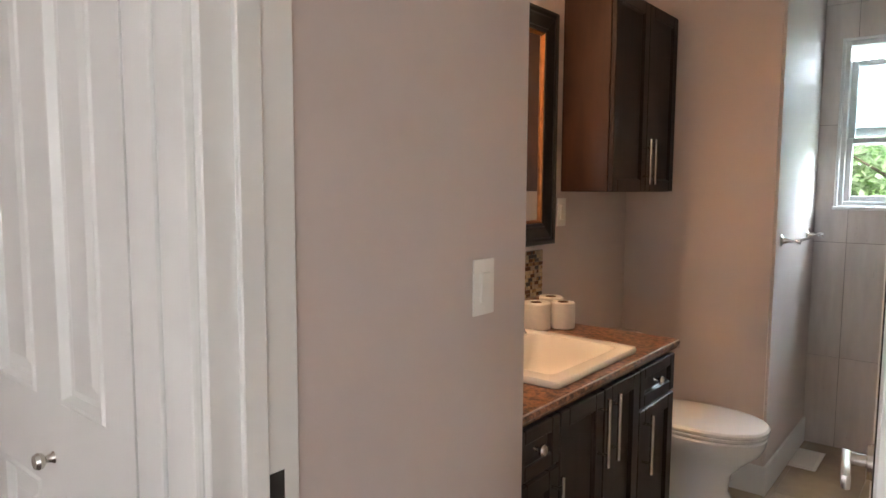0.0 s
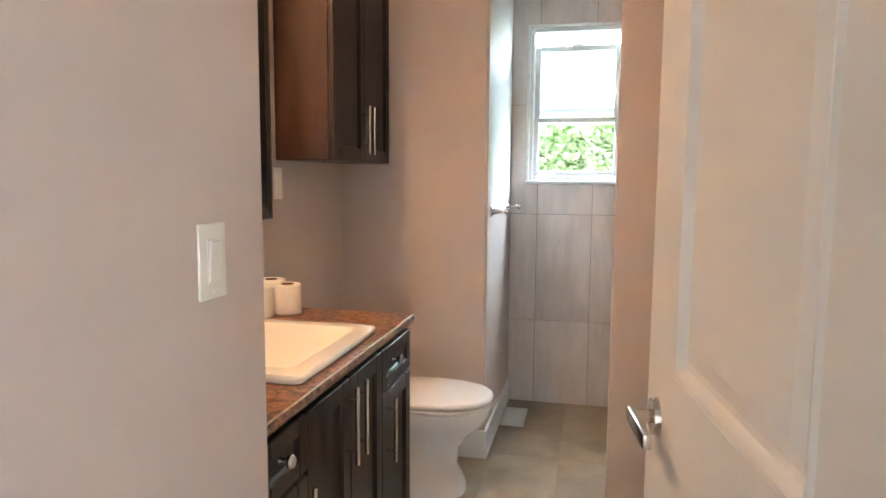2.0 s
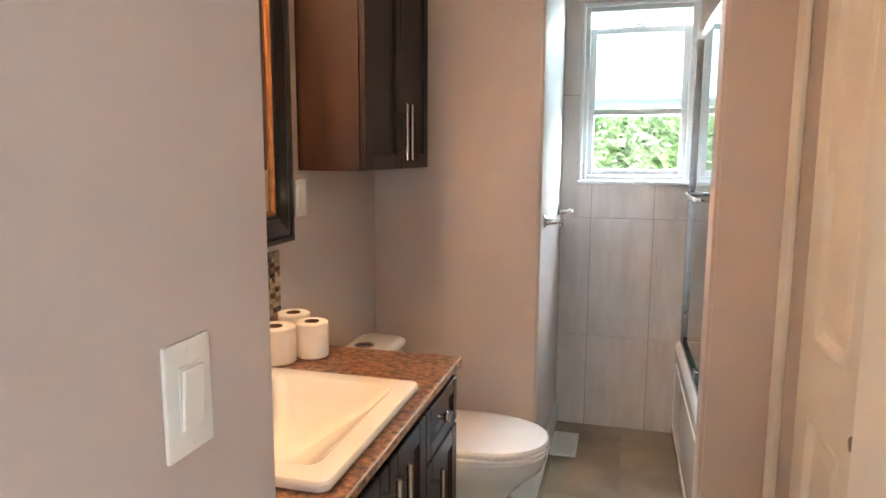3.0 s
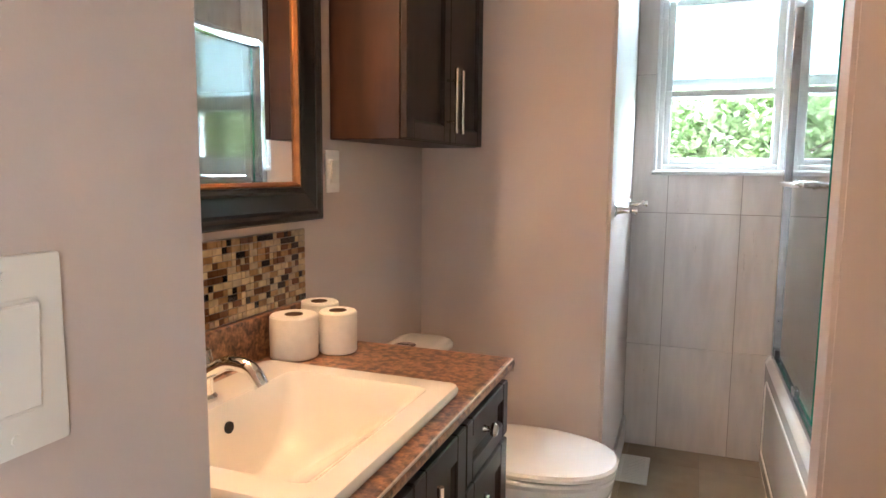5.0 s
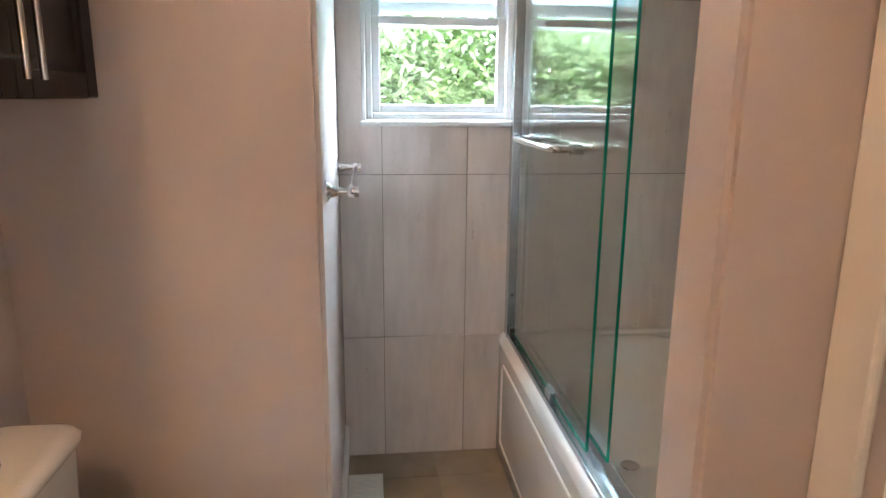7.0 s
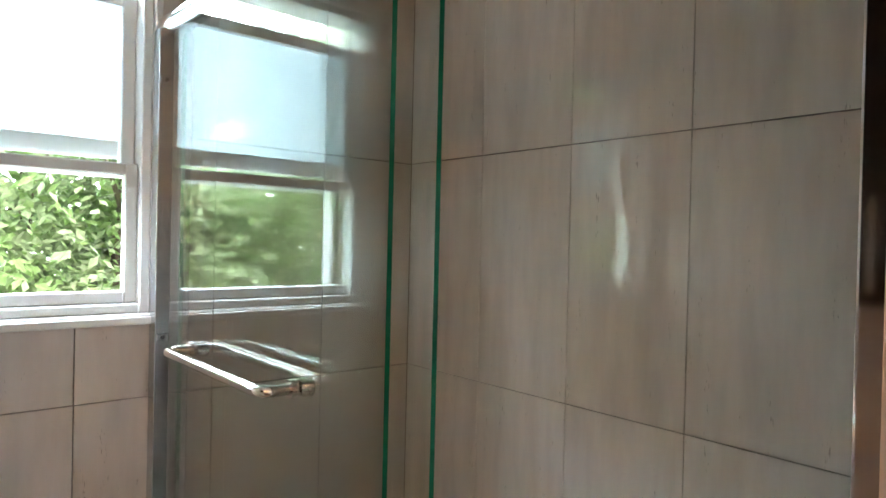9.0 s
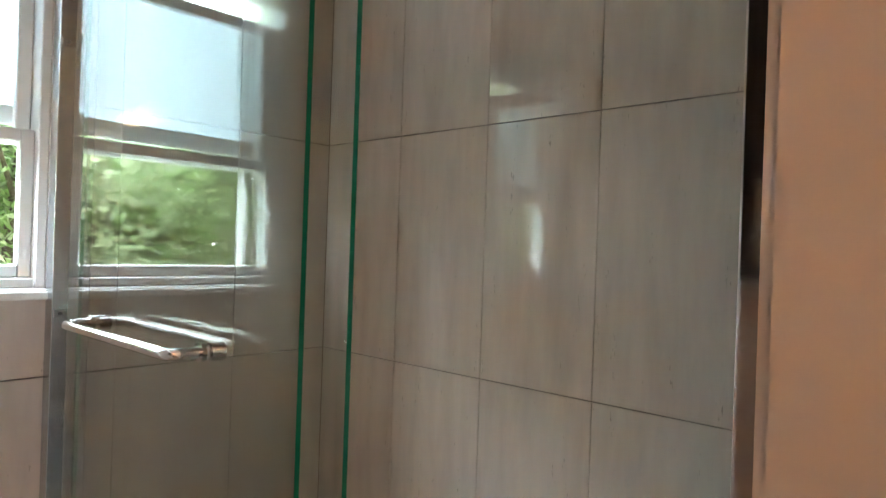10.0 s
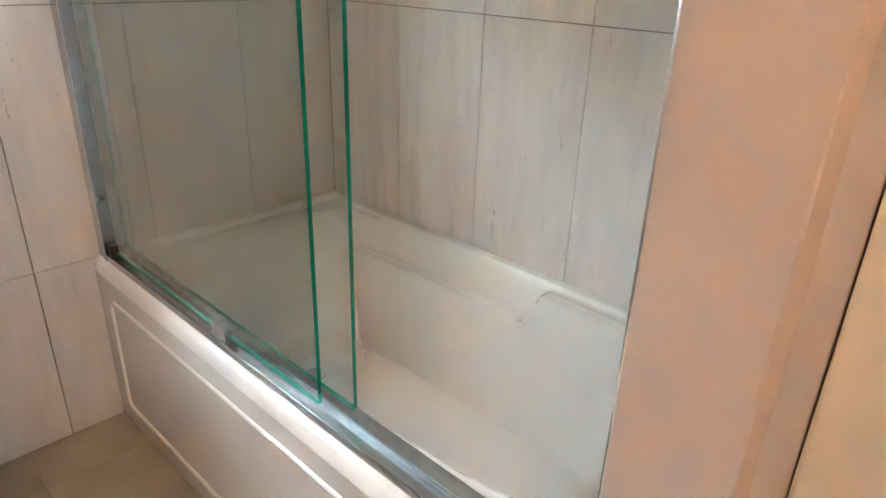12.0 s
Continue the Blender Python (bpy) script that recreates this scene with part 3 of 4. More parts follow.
def shaker(parent, name, y0, y1, z0, z1, x=VX, mat=ESPRESSO, w=0.05):
    """A framed cabinet front with a sunk field, facing +x."""
    p = part(name, boxes(((x, y0, z0), (x + 0.02, y0 + w, z1)), ((x, y1 - w, z0), (x + 0.02, y1, z1)), ((x, y0 + w, z0), (x + 0.02, y1 - w, z0 + w)), ((x, y0 + w, z1 - w), (x + 0.02, y1 - w, z1)),
                     bevel=0.0025, seg=1), mat, parent)
    bm = bmesh.new()
    o = [[bm.verts.new((x + d, a, b)) for a, b in ((y0 + w + i, z0 + w + i), (y1 - w - i, z0 + w + i), (y1 - w - i, z1 - w - i), (y0 + w + i, z1 - w - i))] for i, d in ((-0.002, 0.016), (0.006, 0.008), (0.012, 0.008))]
    for a, b in zip(o, o[1:]):
        for k in range(4):
            bm.faces.new((a[k], a[(k + 1) % 4], b[(k + 1) % 4], b[k]))
    bm.faces.new(o[-1])
    part("field", bm, mat, p)
    return p


def bar_pull(parent, y, z0, z1, x):
    p = part("handle", rod((x + 0.032, y, z0), (x + 0.032, y, z1), 0.006, n=14), NICKEL, parent, "brushed nickel bar pull", True)
    for z in (z0 + 0.035, z1 - 0.035):
        part("post", rod((x + 0.0, y, z), (x + 0.032, y, z), 0.0048, n=10), NICKEL, p, "", True)


def knob(parent, y, z, x):
    part("knob", lathe([(0.001, 0), (0.009, 0), (0.006, 0.008), (0.006, 0.014), (0.014, 0.018), (0.0155, 0.025), (0.012, 0.030), (0.001, 0.031)], 20,
                       Matrix.Translation((x, y, z)) @ Matrix.Rotation(radians(90), 4, "Y")), NICKEL, parent, "brushed nickel knob", True)


vanity = thing("vanity_cabinet", (-1.02, VC, 0), "espresso stained wooden vanity cabinet with framed doors and drawers", "cabinet")
part("body", boxes(((XW + 0.002, VY0 + 0.018, 0.09), (VX - 0.019, VY1 - 0.018, 0.68)), bevel=0.002, seg=1), ESPRESSO, vanity)
for a, b in ((VY0, VY0 + 0.0175), (VY1 - 0.0175, VY1)):
    part("side_panel", boxes(((XW + 0.002, a, 0.09), (VX - 0.001, b, CZ - 0.035)), bevel=0.002, seg=1), ESPRESSO, vanity)
part("face_frame", boxes(((VX - 0.0185, VY0 + 0.018, 0.09), (VX - 0.001, VY1 - 0.018, CZ - 0.035))), ESPRESSO, vanity)
part("toe_kick", boxes(((XW + 0.05, VY0, 0.004), (VX - 0.06, VY1, 0.09))), ESPRESSO, vanity)
c0, c1 = VD - 0.26, VD + 0.26
for a, b, hy in ((VY0 + 0.004, c0 - 0.004, c0 - 0.040), (c1 + 0.004, VY1 - 0.003, c1 + 0.036)):
    dr = shaker(vanity, "drawer", a, b, 0.665, 0.795, w=0.038)
    knob(dr, (a + b) / 2, 0.73, VX + 0.008)
    dd = shaker(vanity, "door", a, b, 0.105, 0.655)
    bar_pull(dd, hy, 0.445, 0.645, VX + 0.02)
for a, b, hy in ((c0, VD - 0.003, VD - 0.035), (VD + 0.003, c1, VD + 0.035)):
    dd = shaker(vanity, "door", a, b, 0.105, 0.795)
    bar_pull(dd, hy, 0.580, 0.782, VX + 0.02)

counter = thing("vanity_countertop", (-1.0, VC, CZ), "brown granite-look laminate countertop with raised backsplash", "countertop")
SX0, SX1, SY0, SY1 = -1.212, -0.752, VC - 0.268, VC + 0.268
cx0, cx1, cy0, cy1 = XW + 0.001, -0.728, YS + 0.002, 2.355
hx0, hx1, hy0, hy1 = SX0 + 0.02, SX1 - 0.02, SY0 + 0.02, SY1 - 0.02
bm = bmesh.new()
loops = [[bm.verts.new((x, y, z)) for x, y in ((q[0], q[2]), (q[1], q[2]), (q[1], q[3]), (q[0], q[3]))]
         for q, z in (((cx0, cx1, cy0, cy1), CZ), ((hx0, hx1, hy0, hy1), CZ), ((hx0, hx1, hy0, hy1), CZ - 0.034), ((cx0, cx1, cy0, cy1), CZ - 0.034))]
for p, q in zip(loops, loops[1:] + loops[:1]):
    for k in range(4):
        bm.faces.new((p[k], p[(k + 1) % 4], q[(k + 1) % 4], q[k]))
part("top", bm, LAMINATE, counter)
bm = tube([(cx1 - 0.001, cy0, CZ - 0.013), (cx1 - 0.001, cy1, CZ - 0.013)], 0.0135, 16)
part("front_edge", bm, LAMINATE, counter, "rounded laminate front edge", True)
part("edge_strip", boxes(((cx1 + 0.0045, cy0, CZ - 0.006), (cx1 + 0.0095, cy1 + 0.002, CZ - 0.0015)), ((cx1 - 0.02, cy1, CZ - 0.034), (cx1 + 0.011, cy1 + 0.002, CZ - 0.002)), bevel=0.0012, seg=1), EDGE_STRIP, counter, "pale worn edge line")
part("backsplash", boxes(((XW + 0.001, cy0, CZ), (XW + 0.022, 2.335, 0.945)), bevel=0.004), LAMINATE, counter)

# drop-in sink
sink = thing("drop_in_sink", (-1.0, VC, CZ), "ivory rectangular drop-in sink with a sloped basin", "sink")
SZ = 0.864
secs = [rounded(SX0 + 0.004, SX1 - 0.004, SY0 + 0.004, SY1 - 0.004, CZ + 0.0005, 0.02), rounded(SX0, SX1, SY0, SY1, CZ + 0.008, 0.022), rounded(SX0, SX1, SY0, SY1, SZ - 0.006, 0.022),
        rounded(SX0 + 0.003, SX1 - 0.003, SY0 + 0.003, SY1 - 0.003, SZ - 0.001, 0.022), rounded(SX0 + 0.008, SX1 - 0.008, SY0 + 0.008, SY1 - 0.008, SZ, 0.02),
        rounded(SX0 + 0.098, SX1 - 0.047, SY0 + 0.052, SY1 - 0.052, SZ, 0.025), rounded(SX0 + 0.102, SX1 - 0.051, SY0 + 0.056, SY1 - 0.056, SZ - 0.005, 0.025),
        rounded(SX0 + 0.107, SX1 - 0.10, SY0 + 0.066, SY1 - 0.066, SZ - 0.05, 0.03), rounded(SX0 + 0.112, SX1 - 0.165, SY0 + 0.082, SY1 - 0.082, SZ - 0.095, 0.035),
        rounded(SX0 + 0.117, SX1 - 0.225, SY0 + 0.115, SY1 - 0.115, SZ - 0.132, 0.04), rounded(SX0 + 0.124, SX1 - 0.255, SY0 + 0.155, SY1 - 0.155, SZ - 0.148, 0.035),
        rounded(SX0 + 0.135, SX1 - 0.27, SY0 + 0.20, SY1 - 0.20, SZ - 0.152, 0.02)]
bm = loft(secs, first=False)
part("basin", bm, SINK_WHITE, sink, smooth=True)
part("drain", lathe([(0.001, 0.002), (0.018, 0.002), (0.022, 0.006), (0.030, 0.004), (0.032, 0.0), (0.001, 0.0)], 28, Matrix.Translation((-1.048, VC, SZ - 0.152))), CHROME, sink, "chrome drain", True)
part("overflow_hole", rod((-1.112, VC, SZ - 0.045), (-1.1015, VC, SZ - 0.045), 0.011), DARK, sink, "dark overflow hole")

# single-lever tap
tap = thing("basin_tap", (-1.157, VC, SZ), "chrome single-lever basin tap on the sink ledge", "tap")
part("body", lathe([(0.001, 0), (0.026, 0), (0.026, 0.006), (0.020, 0.012), (0.018, 0.06), (0.020, 0.075), (0.016, 0.094), (0.001, 0.098)], 28, Matrix.Translation((-1.160, VC, SZ + 0.0005))), CHROME, tap, "", True)
part("spout", tube(arc_points([(-1.152, VC, SZ + 0.05), (-1.102, VC + 0.0, SZ + 0.078), (-1.052, VC, SZ + 0.074), (-1.030, VC, SZ + 0.042)], 0.018), 0.0135, 14), CHROME, tap, "", True)
part("lever", tube([(-1.160, VC, SZ + 0.098), (-1.168, VC - 0.01, SZ + 0.106), (-1.178, VC - 0.05, SZ + 0.112)], [0.012, 0.010, 0.006], 12), CHROME, tap, "", True)


# toilet rolls
def toilet_roll(m, full=0.05):
    e = new("toilet_roll")
    tagged(e, "fresh white toilet paper roll standing on the countertop", "toilet paper", "toilet rolls")
    n, bm = 40, bmesh.new()
    rings = []
    for r, z in ((0.021, 0.003), (full - 0.004, 0.001), (full - 0.0005, 0.005), (full, 0.05), (full - 0.0005, 0.099), (full - 0.004, 0.103), (0.021, 0.102)):
        rings.append([bm.verts.new(((r + 0.0008 * math.sin(5 * a) * (r > 0.03)) * math.cos(a), (r + 0.0006 * math.cos(7 * a) * (r > 0.03)) * math.sin(a), z)) for a in (2 * math.pi * k / n for k in range(n))])
    for a, b in zip(rings, rings[1:] + rings[:1]):
        for k in range(n):
            bm.faces.new((a[k], a[(k + 1) % n], b[(k + 1) % n], b[k]))
    part("paper", bm, PAPER, e, smooth=True)
    bm, rings = bmesh.new(), []
    for r, z in ((0.0212, 0.002), (0.0212, 0.1035), (0.0195, 0.1035), (0.0195, 0.002)):
        rings.append([bm.verts.new((r * math.cos(a), r * math.sin(a), z)) for a in (2 * math.pi * k / n for k in range(n))])
    for a, b in zip(rings, rings[1:] + rings[:1]):
        for k in range(n):
            bm.faces.new((a[k], a[(k + 1) % n], b[(k + 1) % n], b[k]))
    part("core", bm, CARD, e, "brown cardboard core", True)
    e.matrix_world = m
    return e


toilet_roll(pose(-1.132, 2.246, CZ + 0.0005), 0.046)
toilet_roll(pose(-1.206, 2.168, CZ + 0.0005, rz=70), 0.057)
toilet_roll(pose(-1.234, 2.328, CZ + 0.0005, rz=130), 0.050)

# mosaic backsplash: small glass and stone tiles
mosaic = structure("mosaic_backsplash", boxes(((XW + 0.0005, YS + 0.003, 0.9455), (XW + 0.004, 2.335, 1.133))), GROUT, "brown and cream glass mosaic strip over the backsplash", "backsplash")
meshes = []
for k, mt in enumerate(MOSAIC):
    for wid in (1, 2):
        bm = bmesh.new()
        add_box(bm, (0, -0.0155 * wid + 0.001, 0.001), (0.004, -0.001, 0.0145))
        me = bpy.data.meshes.new("mosaic_piece")
        bm.to_mesh(me)
        bm.free()
        me.materials.append(mt)
        meshes.append(me)
rnd = random.Random(5)
rest = bmesh.new()
rest_mats = []
count = 0
for r in range(12):
    y, z = 2.3345, 0.9470 + 0.0154 * r
    if r % 2:
        y -= 0.0
    while y - 0.031 > YS + 0.004:
        wid = rnd.choice((1, 1, 1, 2)) if r % 2 == 0 else rnd.choice((1, 2, 2))
        k = rnd.choices(range(5), (3, 3, 3, 2, 2))[0]
        if y > 1.95 and count < 300:
            ob = new("mosaic_piece", meshes[2 * k + wid - 1])
            ob.location = (XW + 0.004, y, z)
            ob.parent = mosaic
            count += 1
        else:
            v0 = len(rest.faces)
            add_box(rest, (XW + 0.004, y - 0.0155 * wid + 0.001, z + 0.001), (XW + 0.008, y - 0.001, z + 0.0145))
            rest.faces.ensure_lookup_table()
            for f in rest.faces[v0:]:
                f.material_index = k
        y -= 0.0155 * wid
tagged(part("mosaic_rest", rest, MOSAIC, mosaic), kind="stuff")

# mirror with a broad stepped frame
MY0, MY1, MZ0, MZ1, FW = YS + 0.012, 2.388, 1.155, 2.07, 0.098
mir = thing("framed_mirror", (XW, VC, MZ0), "large wall mirror in a black stepped frame with gold edge", "mirror")


def picture_frame(x, prof):
    bm = bmesh.new()
    loops = [[bm.verts.new((x + d, a, b)) for a, b in ((MY0 + i, MZ0 + i), (MY1 - i, MZ0 + i), (MY1 - i, MZ1 - i), (MY0 + i, MZ1 - i))] for i, d in prof]
    for a, b in zip(loops, loops[1:]):
        for k in range(4):
            bm.faces.new((a[k], a[(k + 1) % 4], b[(k + 1) % 4], b[k]))
    return bm


part("frame", picture_frame(XW + 0.0005, ((0, 0), (0, 0.030), (0.004, 0.034), (0.014, 0.034), (0.022, 0.027), (0.030, 0.029), (0.068, 0.021), (0.074, 0.026), (0.084, 0.022), (0.086, 0.008))), BLACK_FRAME, mir)
part("sight_edge", picture_frame(XW + 0.0005, ((0.0865, 0.008), (0.0865, 0.019), (0.091, 0.020), (0.097, 0.012), (0.099, 0.008))), GILT, mir, "antique gold inner edge")
part("mirror_glass", boxes(((XW + 0.002, MY0 + 0.085, MZ0 + 0.085), (XW + 0.009, MY1 - 0.085, MZ1 - 0.085))), MIRROR, mir)

# vanity lamp bar over the mirror
lampbar = thing("vanity_light", (XW, VC, 2.2), "three-shade vanity light glowing warm above the mirror", "wall lamp")
part("back_plate", boxes(((XW + 0.0005, VC - 0.28, 2.215), (XW + 0.025, VC + 0.28, 2.275)), bevel=0.006), NICKEL, lampbar)
for k in (-1, 0, 1):
    y = 1.775 + 0.2 * k
    part("arm", tube(arc_points([(XW + 0.02, y, 2.245), (-1.13, y, 2.25), (-1.13, y, 2.212)], 0.03), 0.008, 10), NICKEL, lampbar, "", True)
    bm, rings = bmesh.new(), []
    for r, z in ((0.02, 2.215), (0.032, 2.205), (0.045, 2.17), (0.062, 2.115), (0.059, 2.115), (0.042, 2.168), (0.029, 2.20)):
        rings.append([bm.verts.new((-1.13 + r * math.cos(a), y + r * math.sin(a), z)) for a in (2 * math.pi * q / 24 for q in range(24))])
    for a, b in zip(rings, rings[1:]):
        for q in range(24):
            bm.faces.new((a[q], a[(q + 1) % 24], b[(q + 1) % 24], b[q]))
    part("shade", bm, LAMP_GLASS, lampbar, "glowing frosted glass bell shade", True)

# wall cabinet over the toilet
wc = thing("wall_cabinet", (-1.17, 2.79, 1.375), "espresso stained wall cabinet with two framed doors over the toilet", "cabinet")
KX, KY0, KY1, KZ0, KZ1 = -1.074, 2.480, YN - 0.002, 1.367, 2.17
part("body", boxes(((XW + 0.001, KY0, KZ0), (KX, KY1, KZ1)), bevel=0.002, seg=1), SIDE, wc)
km = (KY0 + KY1) / 2
for a, b, hy in ((KY0 + 0.002, km - 0.0015, km - 0.028), (km + 0.0015, KY1 - 0.004, km + 0.028)):
    d = shaker(wc, "door", a, b, KZ0 + 0.002, KZ1 - 0.002, KX + 0.001)
    bar_pull(d, hy, KZ0 + 0.032, KZ0 + 0.225, KX + 0.02)


# switch and outlet plates
def wall_plate(name, y, z, x, label, category, w=0.072, h=0.118):
    e = thing(name, (x, y, z), label, category)
    part("plate", boxes(((x + 0.0005, y - w / 2, z - h / 2), (x + 0.006, y + w / 2, z + h / 2)), bevel=0.003), PLASTIC, e, smooth=True)
    part("surround", boxes(((x + 0.006, y - 0.0175, z - 0.034), (x + 0.0072, y + 0.0175, z + 0.034)), bevel=0.0006, seg=1), PLASTIC, e)
    bm = boxes(((x + 0.007, y - 0.0155, z - 0.0315), (x + 0.0112, y + 0.0155, z + 0.0315)), bevel=0.001, seg=1)
    bmesh.ops.rotate(bm, verts=bm.verts, cent=(x + 0.008, y, z), matrix=Matrix.Rotation(radians(3.0), 3, "Y"))
    part("rocker", bm, PLASTIC, e)
    for dz in (-0.048, 0.048):
        part("screw", rod((x + 0.0055, y, z + dz), (x + 0.0072, y, z + dz), 0.0032, n=10), PLASTIC, e)
    return e


wall_plate("light_switch", 1.118, 1.175, XS, "white rocker light switch plate on the beige wall", "light switch")
wall_plate("wall_outlet", 2.487, 1.280, XW, "white outlet plate beside the mirror", "outlet")

# ---- toilet ----
toilet = thing("toilet", (-0.85, 2.765, 0), "white two-piece toilet with closed lid and dual flush", "toilet")
TY = 2.81
base = loft([egg(-0.80, TY, 0.30, 0.185, 0.125, 0.003, power=2.6), egg(-0.80, TY, 0.30, 0.18, 0.118, 0.04, power=2.6), egg(-0.82, TY, 0.28, 0.165, 0.102, 0.12, power=2.4),
             egg(-0.82, TY, 0.28, 0.18, 0.104, 0.20, power=2.3), egg(-0.81, TY, 0.29, 0.225, 0.125, 0.26, power=2.2), egg(-0.80, TY, 0.30, 0.27, 0.165, 0.31, power=2.2),
             egg(-0.80, TY, 0.30, 0.285, 0.180, 0.345, power=2.2), egg(-0.80, TY, 0.30, 0.288, 0.183, 0.372, power=2.2), egg(-0.80, TY, 0.295, 0.28, 0.176, 0.380, power=2.2)])
part("bowl", base, PORCELAIN, toilet, smooth=True)
seat = loft([egg(-0.80, TY, 0.21, 0.285, 0.180, 0.382, power=2.3), egg(-0.80, TY, 0.215, 0.292, 0.186, 0.386, power=2.3), egg(-0.80, TY, 0.215, 0.292, 0.186, 0.394, power=2.3), egg(-0.80, TY, 0.21, 0.288, 0.182, 0.398, power=2.3)])
part("seat", seat, PORCELAIN, toilet, smooth=True)
lid = loft([egg(-0.80, TY, 0.215, 0.288, 0.182, 0.400, power=2.3), egg(-0.80, TY, 0.22, 0.295, 0.188, 0.404, power=2.3), egg(-0.80, TY, 0.22, 0.295, 0.188, 0.414, power=2.3),
            egg(-0.80, TY, 0.214, 0.288, 0.181, 0.422, power=2.3), egg(-0.80, TY, 0.18, 0.24, 0.145, 0.428, power=2.3), egg(-0.80, TY, 0.05, 0.06, 0.04, 0.430, power=2.3)])
part("lid", lid, PORCELAIN, toilet, smooth=True)
for dy in (-0.075, 0.075):
    part("hinge", rod((-1.02, TY + dy - 0.02, 0.405), (-1.02, TY + dy + 0.02, 0.405), 0.011, n=14), PORCELAIN, toilet, "", True)
tk = loft([rounded(-1.26, -1.110, TY - 0.14, TY + 0.14, 0.36, 0.03), rounded(-1.265, -1.105, TY - 0.150, TY + 0.150, 0.42, 0.035), rounded(-1.268, -1.092, TY - 0.158, TY + 0.158, 0.675, 0.035)])
part("tank", tk, PORCELAIN, toilet, smooth=True)
tl = loft([rounded(-1.27, -1.086, TY - 0.164, TY + 0.164, 0.6755, 0.04), rounded(-1.273, -1.081, TY - 0.167, TY + 0.167, 0.682, 0.04), rounded(-1.273, -1.081, TY - 0.167, TY + 0.167, 0.698, 0.04),
           rounded(-1.266, -1.090, TY - 0.158, TY + 0.158, 0.711, 0.04), rounded(-1.25, -1.105, TY - 0.143, TY + 0.143, 0.716, 0.035)])
part("tank_lid", tl, PORCELAIN, toilet, smooth=True)
bt = part("flush_button", lathe([(0.001, 0.0), (0.036, 0.0), (0.036, 0.004), (0.031, 0.006), (0.001, 0.006)], 28, Matrix.Translation((-1.19, TY - 0.03, 0.7155))), CHROME, toilet, "chrome dual flush button", True)
part("button_split", boxes(((-1.215, TY - 0.031, 0.7215), (-1.165, TY - 0.029, 0.7222))), DARK, bt)

# towel bar on the alcove side wall
tb = thing("towel_bar", (XN, 3.55, 1.17), "chrome towel bar with flared posts on the alcove wall", "towel bar")
bx, bz = -0.528, 1.152
part("bar", rod((bx, 3.235, bz), (bx, 3.80, bz), 0.008), CHROME, tb, "", True)
for y in (3.24, 3.795):
    part("post", lathe([(0.001, 0), (0.027, 0), (0.027, 0.006), (0.016, 0.014), (0.011, 0.032), (0.010, 0.055), (0.014, 0.06), (0.016, 0.070), (0.014, 0.082), (0.001, 0.084)], 24,
                       Matrix.Translation((XN + 0.0005, y, bz)) @ Matrix.Rotation(radians(90), 4, "Y")), CHROME, tb, "", True)

# floor register
reg = thing("floor_register", (-0.51, 3.68, 0), "white slotted floor heating register", "vent")
part("plate", boxes(((-0.580, 3.578, 0.0005), (-0.454, 3.858, 0.005)), bevel=0.002, seg=1), TRIM, reg)
for k in range(16):
    y = 3.602 + 0.0155 * k
    part("slat", boxes(((-0.562, y, 0.005), (-0.472, y + 0.007, 0.0075))), TRIM, reg)


# ---- outside ----
structure("ground", boxes(((-400, 4.6, -1.3), (400, 800, -1.2))), GRASS, "grass outside the window", "ground")

bm = bmesh.new()
rows_ = []
for k in range(13):
    a = radians(78) * k / 12
    rows_.append([bm.verts.new((x, 62 * math.cos(a), -3 + 58 * math.sin(a))) for x in (-140, 140)])
for a, b in zip(rows_, rows_[1:]):
    bm.faces.new((a[0], a[1], b[1], b[0]))
structure("backdrop", bm, SKY_GLOW, "bright white overcast sky", "sky")


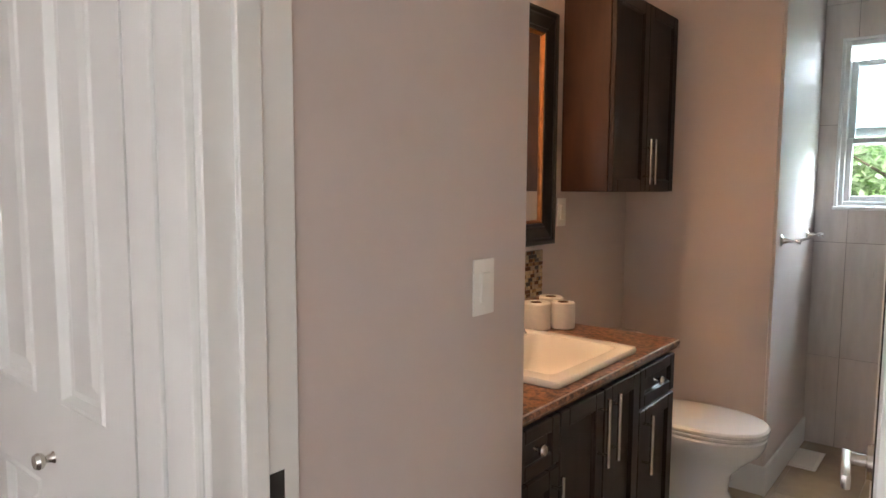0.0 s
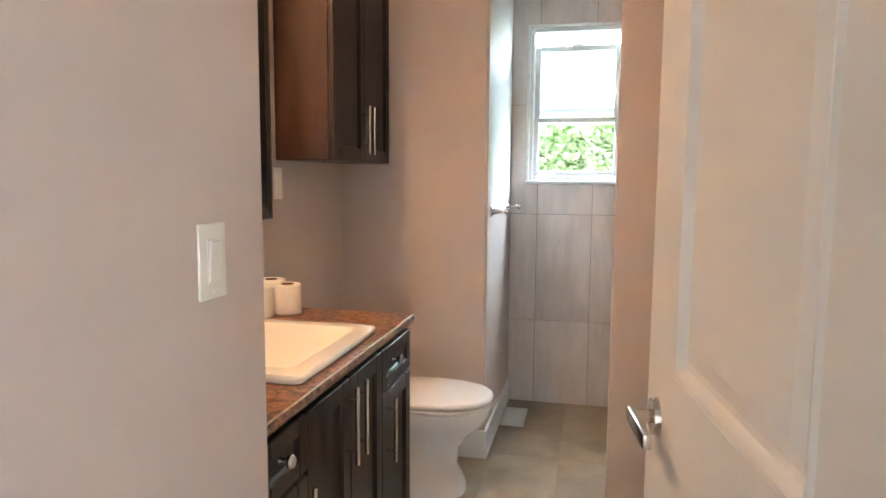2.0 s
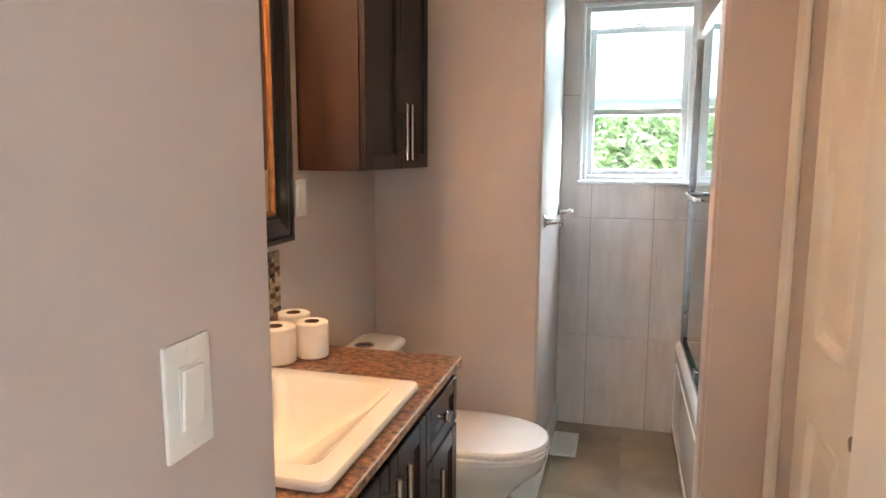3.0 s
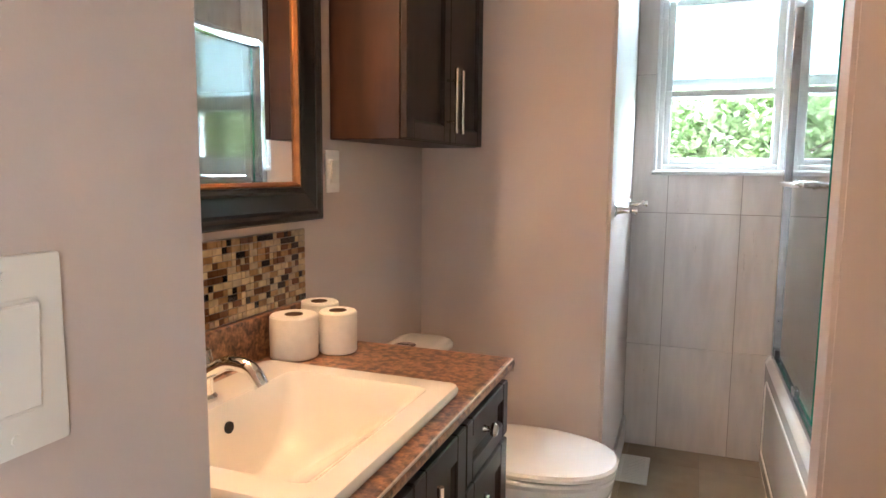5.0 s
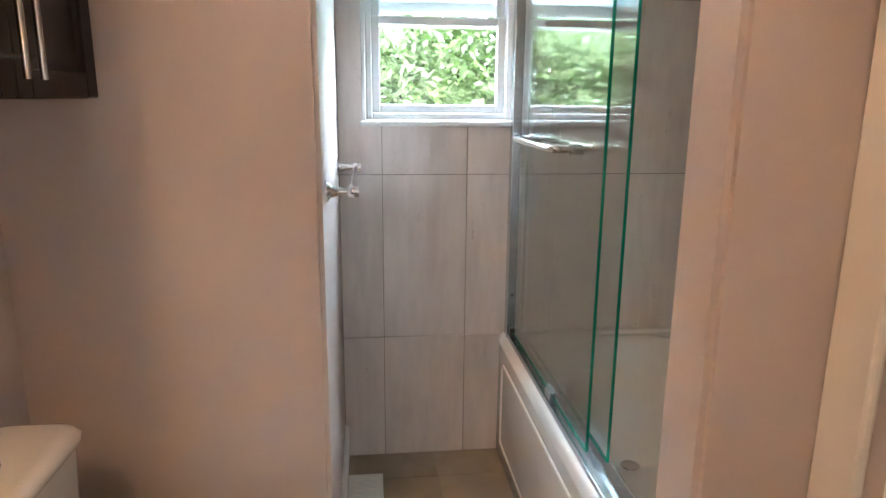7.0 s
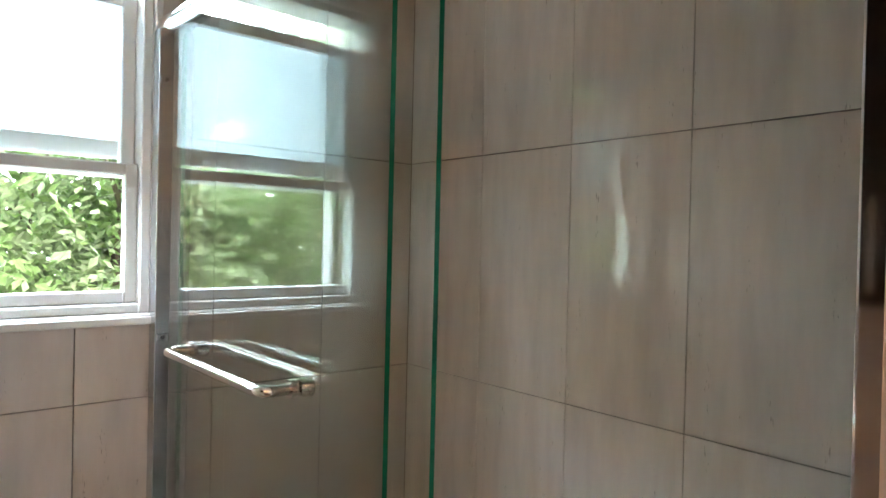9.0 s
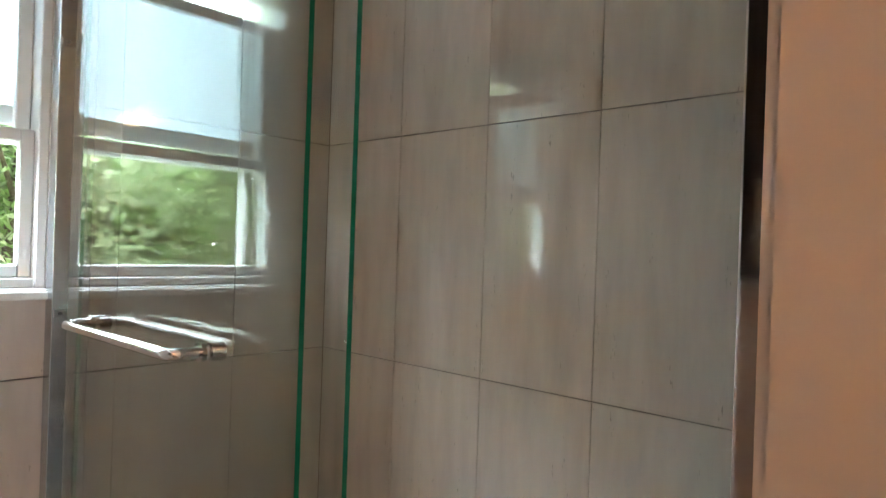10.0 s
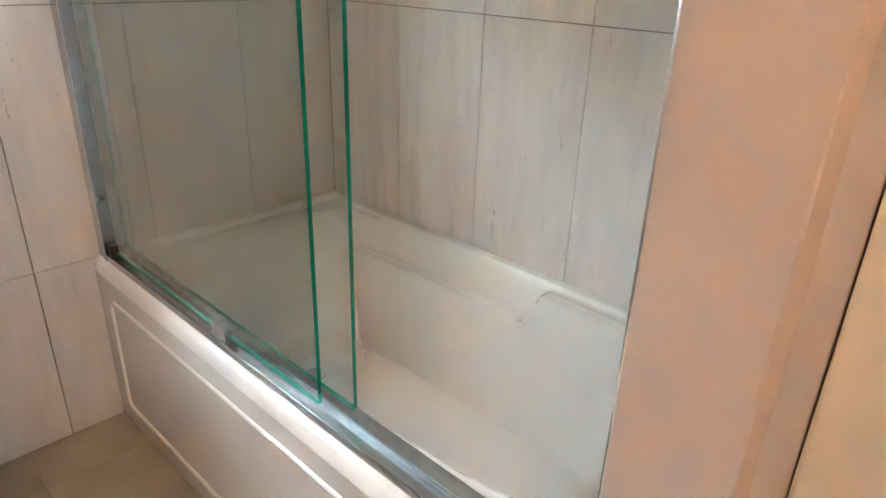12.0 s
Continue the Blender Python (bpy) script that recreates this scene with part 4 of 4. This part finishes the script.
def tree(x, y, height, spread, leaves, seed):
    rn = random.Random(seed)
    e = thing("tree", (x, y, -1.2), "leafy green broadleaf tree outside the window", "tree", "trees outside")
    z0 = -1.2
    bm = tube([(x, y, z0), (x + 0.05, y, z0 + height * 0.3), (x - 0.04, y + 0.05, z0 + height * 0.6), (x, y, z0 + height * 0.9)], [0.11, 0.09, 0.06, 0.02], 10)
    limbs = []
    for k in range(9):
        a, h = rn.uniform(0, 6.28), rn.uniform(0.15, 0.8)
        p = Vector((x, y, z0 + height * h))
        q = p + Vector((math.cos(a) * spread * 0.8, math.sin(a) * spread * 0.8, height * 0.13))
        limbs.append((p, q))
        add_rod(bm, p, q, 0.03, 0.008, 6)
    part("trunk", bm, BARK, e, "", True)
    centres = []
    for k in range(46):
        a, h = rn.uniform(0, 6.28), rn.uniform(0.10, 1.0)
        r = spread * math.sqrt(rn.random()) * (1.05 - 0.55 * h)
        centres.append((Vector((x + r * math.cos(a), y + r * math.sin(a), z0 + height * h)), rn.uniform(0.25, 0.55)))
    vs, fs = [], []
    for k in range(leaves):
        c, rad = centres[k % len(centres)]
        d = Vector((rn.gauss(0, 1), rn.gauss(0, 1), rn.gauss(0, 1)))
        p = c + d * rad * 0.62
        s = rn.uniform(0.035, 0.07)
        q = Euler((rn.uniform(-1, 1), rn.uniform(-1, 1), rn.uniform(0, 6.28))).to_matrix()
        i = len(vs)
        vs += [p + q @ Vector(v) * s for v in ((-1, 0, 0), (0, -0.5, 0.12), (1.1, 0, 0), (0, 0.5, 0.12))]
        fs += [(i, i + 1, i + 2), (i, i + 2, i + 3)]
    me = bpy.data.meshes.new("crown")
    me.from_pydata(vs, [], fs)
    me.materials.append(LEAF)
    me.materials.append(LEAF_PALE)
    me.polygons.foreach_set("material_index", [(k // 2) % 2 for k in range(len(fs))])
    ob = new("crown", me)
    ob.location = -Vector((x, y, -1.2))
    ob.parent = e
    return e


for k, (x, y, h, s) in enumerate(((-0.3, 8.3, 3.7, 1.2), (-1.5, 8.2, 3.3, 1.2), (1.1, 8.4, 4.0, 1.2), (0.5, 9.2, 4.2, 1.3), (-1.2, 9.8, 3.5, 1.3), (2.2, 9.8, 4.4, 1.5), (-2.7, 9.0, 4.6, 1.5), (-4.2, 9.6, 5.2, 1.6), (-5.6, 9.2, 5.2, 1.7), (-7.2, 9.6, 5.4, 1.7), (-9.0, 10.2, 5.6, 1.8),
                                 (-8.2, 11.6, 5.8, 1.9), (-6.4, 11.4, 5.8, 1.9), (-4.8, 11.5, 5.8, 1.8), (-3.4, 11.2, 5.2, 1.6))):
    tree(x, y, h, s, 15000, 11 + k)


# ---- tiles, last ----
def wall_tiles(parent, name, us, zs, place, holes=()):
    """Tiles between joint lines us and zs; place(u0, u1, z0, z1) gives a box; holes are rectangles left out."""
    g = 0.0013
    for u0, u1 in zip(us, us[1:]):
        for z0, z1 in zip(zs, zs[1:]):
            rects = [(u0 + g, u1 - g, z0 + g, z1 - g)]
            for hu0, hu1, hz0, hz1 in holes:
                nxt = []
                for a, b, c, d in rects:
                    if hu1 <= a or hu0 >= b or hz1 <= c or hz0 >= d:
                        nxt.append((a, b, c, d))
                        continue
                    lo, hi = max(c, hz0), min(d, hz1)
                    if c < lo:
                        nxt.append((a, b, c, lo))
                    if hi < d:
                        nxt.append((a, b, hi, d))
                    if a < hu0:
                        nxt.append((a, hu0, lo, hi))
                    if b > hu1:
                        nxt.append((hu1, b, lo, hi))
                rects = nxt
            if not rects:
                continue
            bm = bmesh.new()
            for r in rects:
                add_box(bm, *place(*r))
            part(name, bm, TILE, parent)


ZS = [0.0, 0.490, 1.104, 1.717, 2.330, H]
wall_tiles(wall_window, "wall_tile", [XN + 0.001, -0.440, -0.134, 0.172, 0.478, XB], ZS, lambda a, b, c, d: ((a, YW, c), (b, YW + T + 0.001, d)), [(WX0 - 0.003, WX1 + 0.003, WZ0 - 0.003, WZ1 + 0.003)])
wall_tiles(wall_tub, "wall_tile", [YE1 + 0.003, 2.770, 3.077, 3.381, 3.684, YW - 0.001], ZS, lambda a, b, c, d: ((XB, a, c), (XB + T + 0.001, b, d)))
wall_tiles(wall_end, "wall_tile", [0.036, 0.172, 0.478, XB - 0.001], ZS, lambda a, b, c, d: ((a, YE1 - 0.001, c), (b, YE1 + 0.0015, d)))
fx = [-1.286, -1.18, -0.87, -0.56, -0.25, 0.06, 0.37, 0.80]
fy = [D0, 0.78, 1.39, 2.00, 2.61, 3.22, 3.83, 4.0]
for x0, x1 in zip(fx, fx[1:]):
    for y0, y1 in zip(fy, fy[1:]):
        part("floor_tile", boxes(((x0 + 0.0008, y0 + 0.0008, -0.008), (x1 - 0.0008, y1 - 0.0008, 0.0))), FLOOR_TILE, floor)
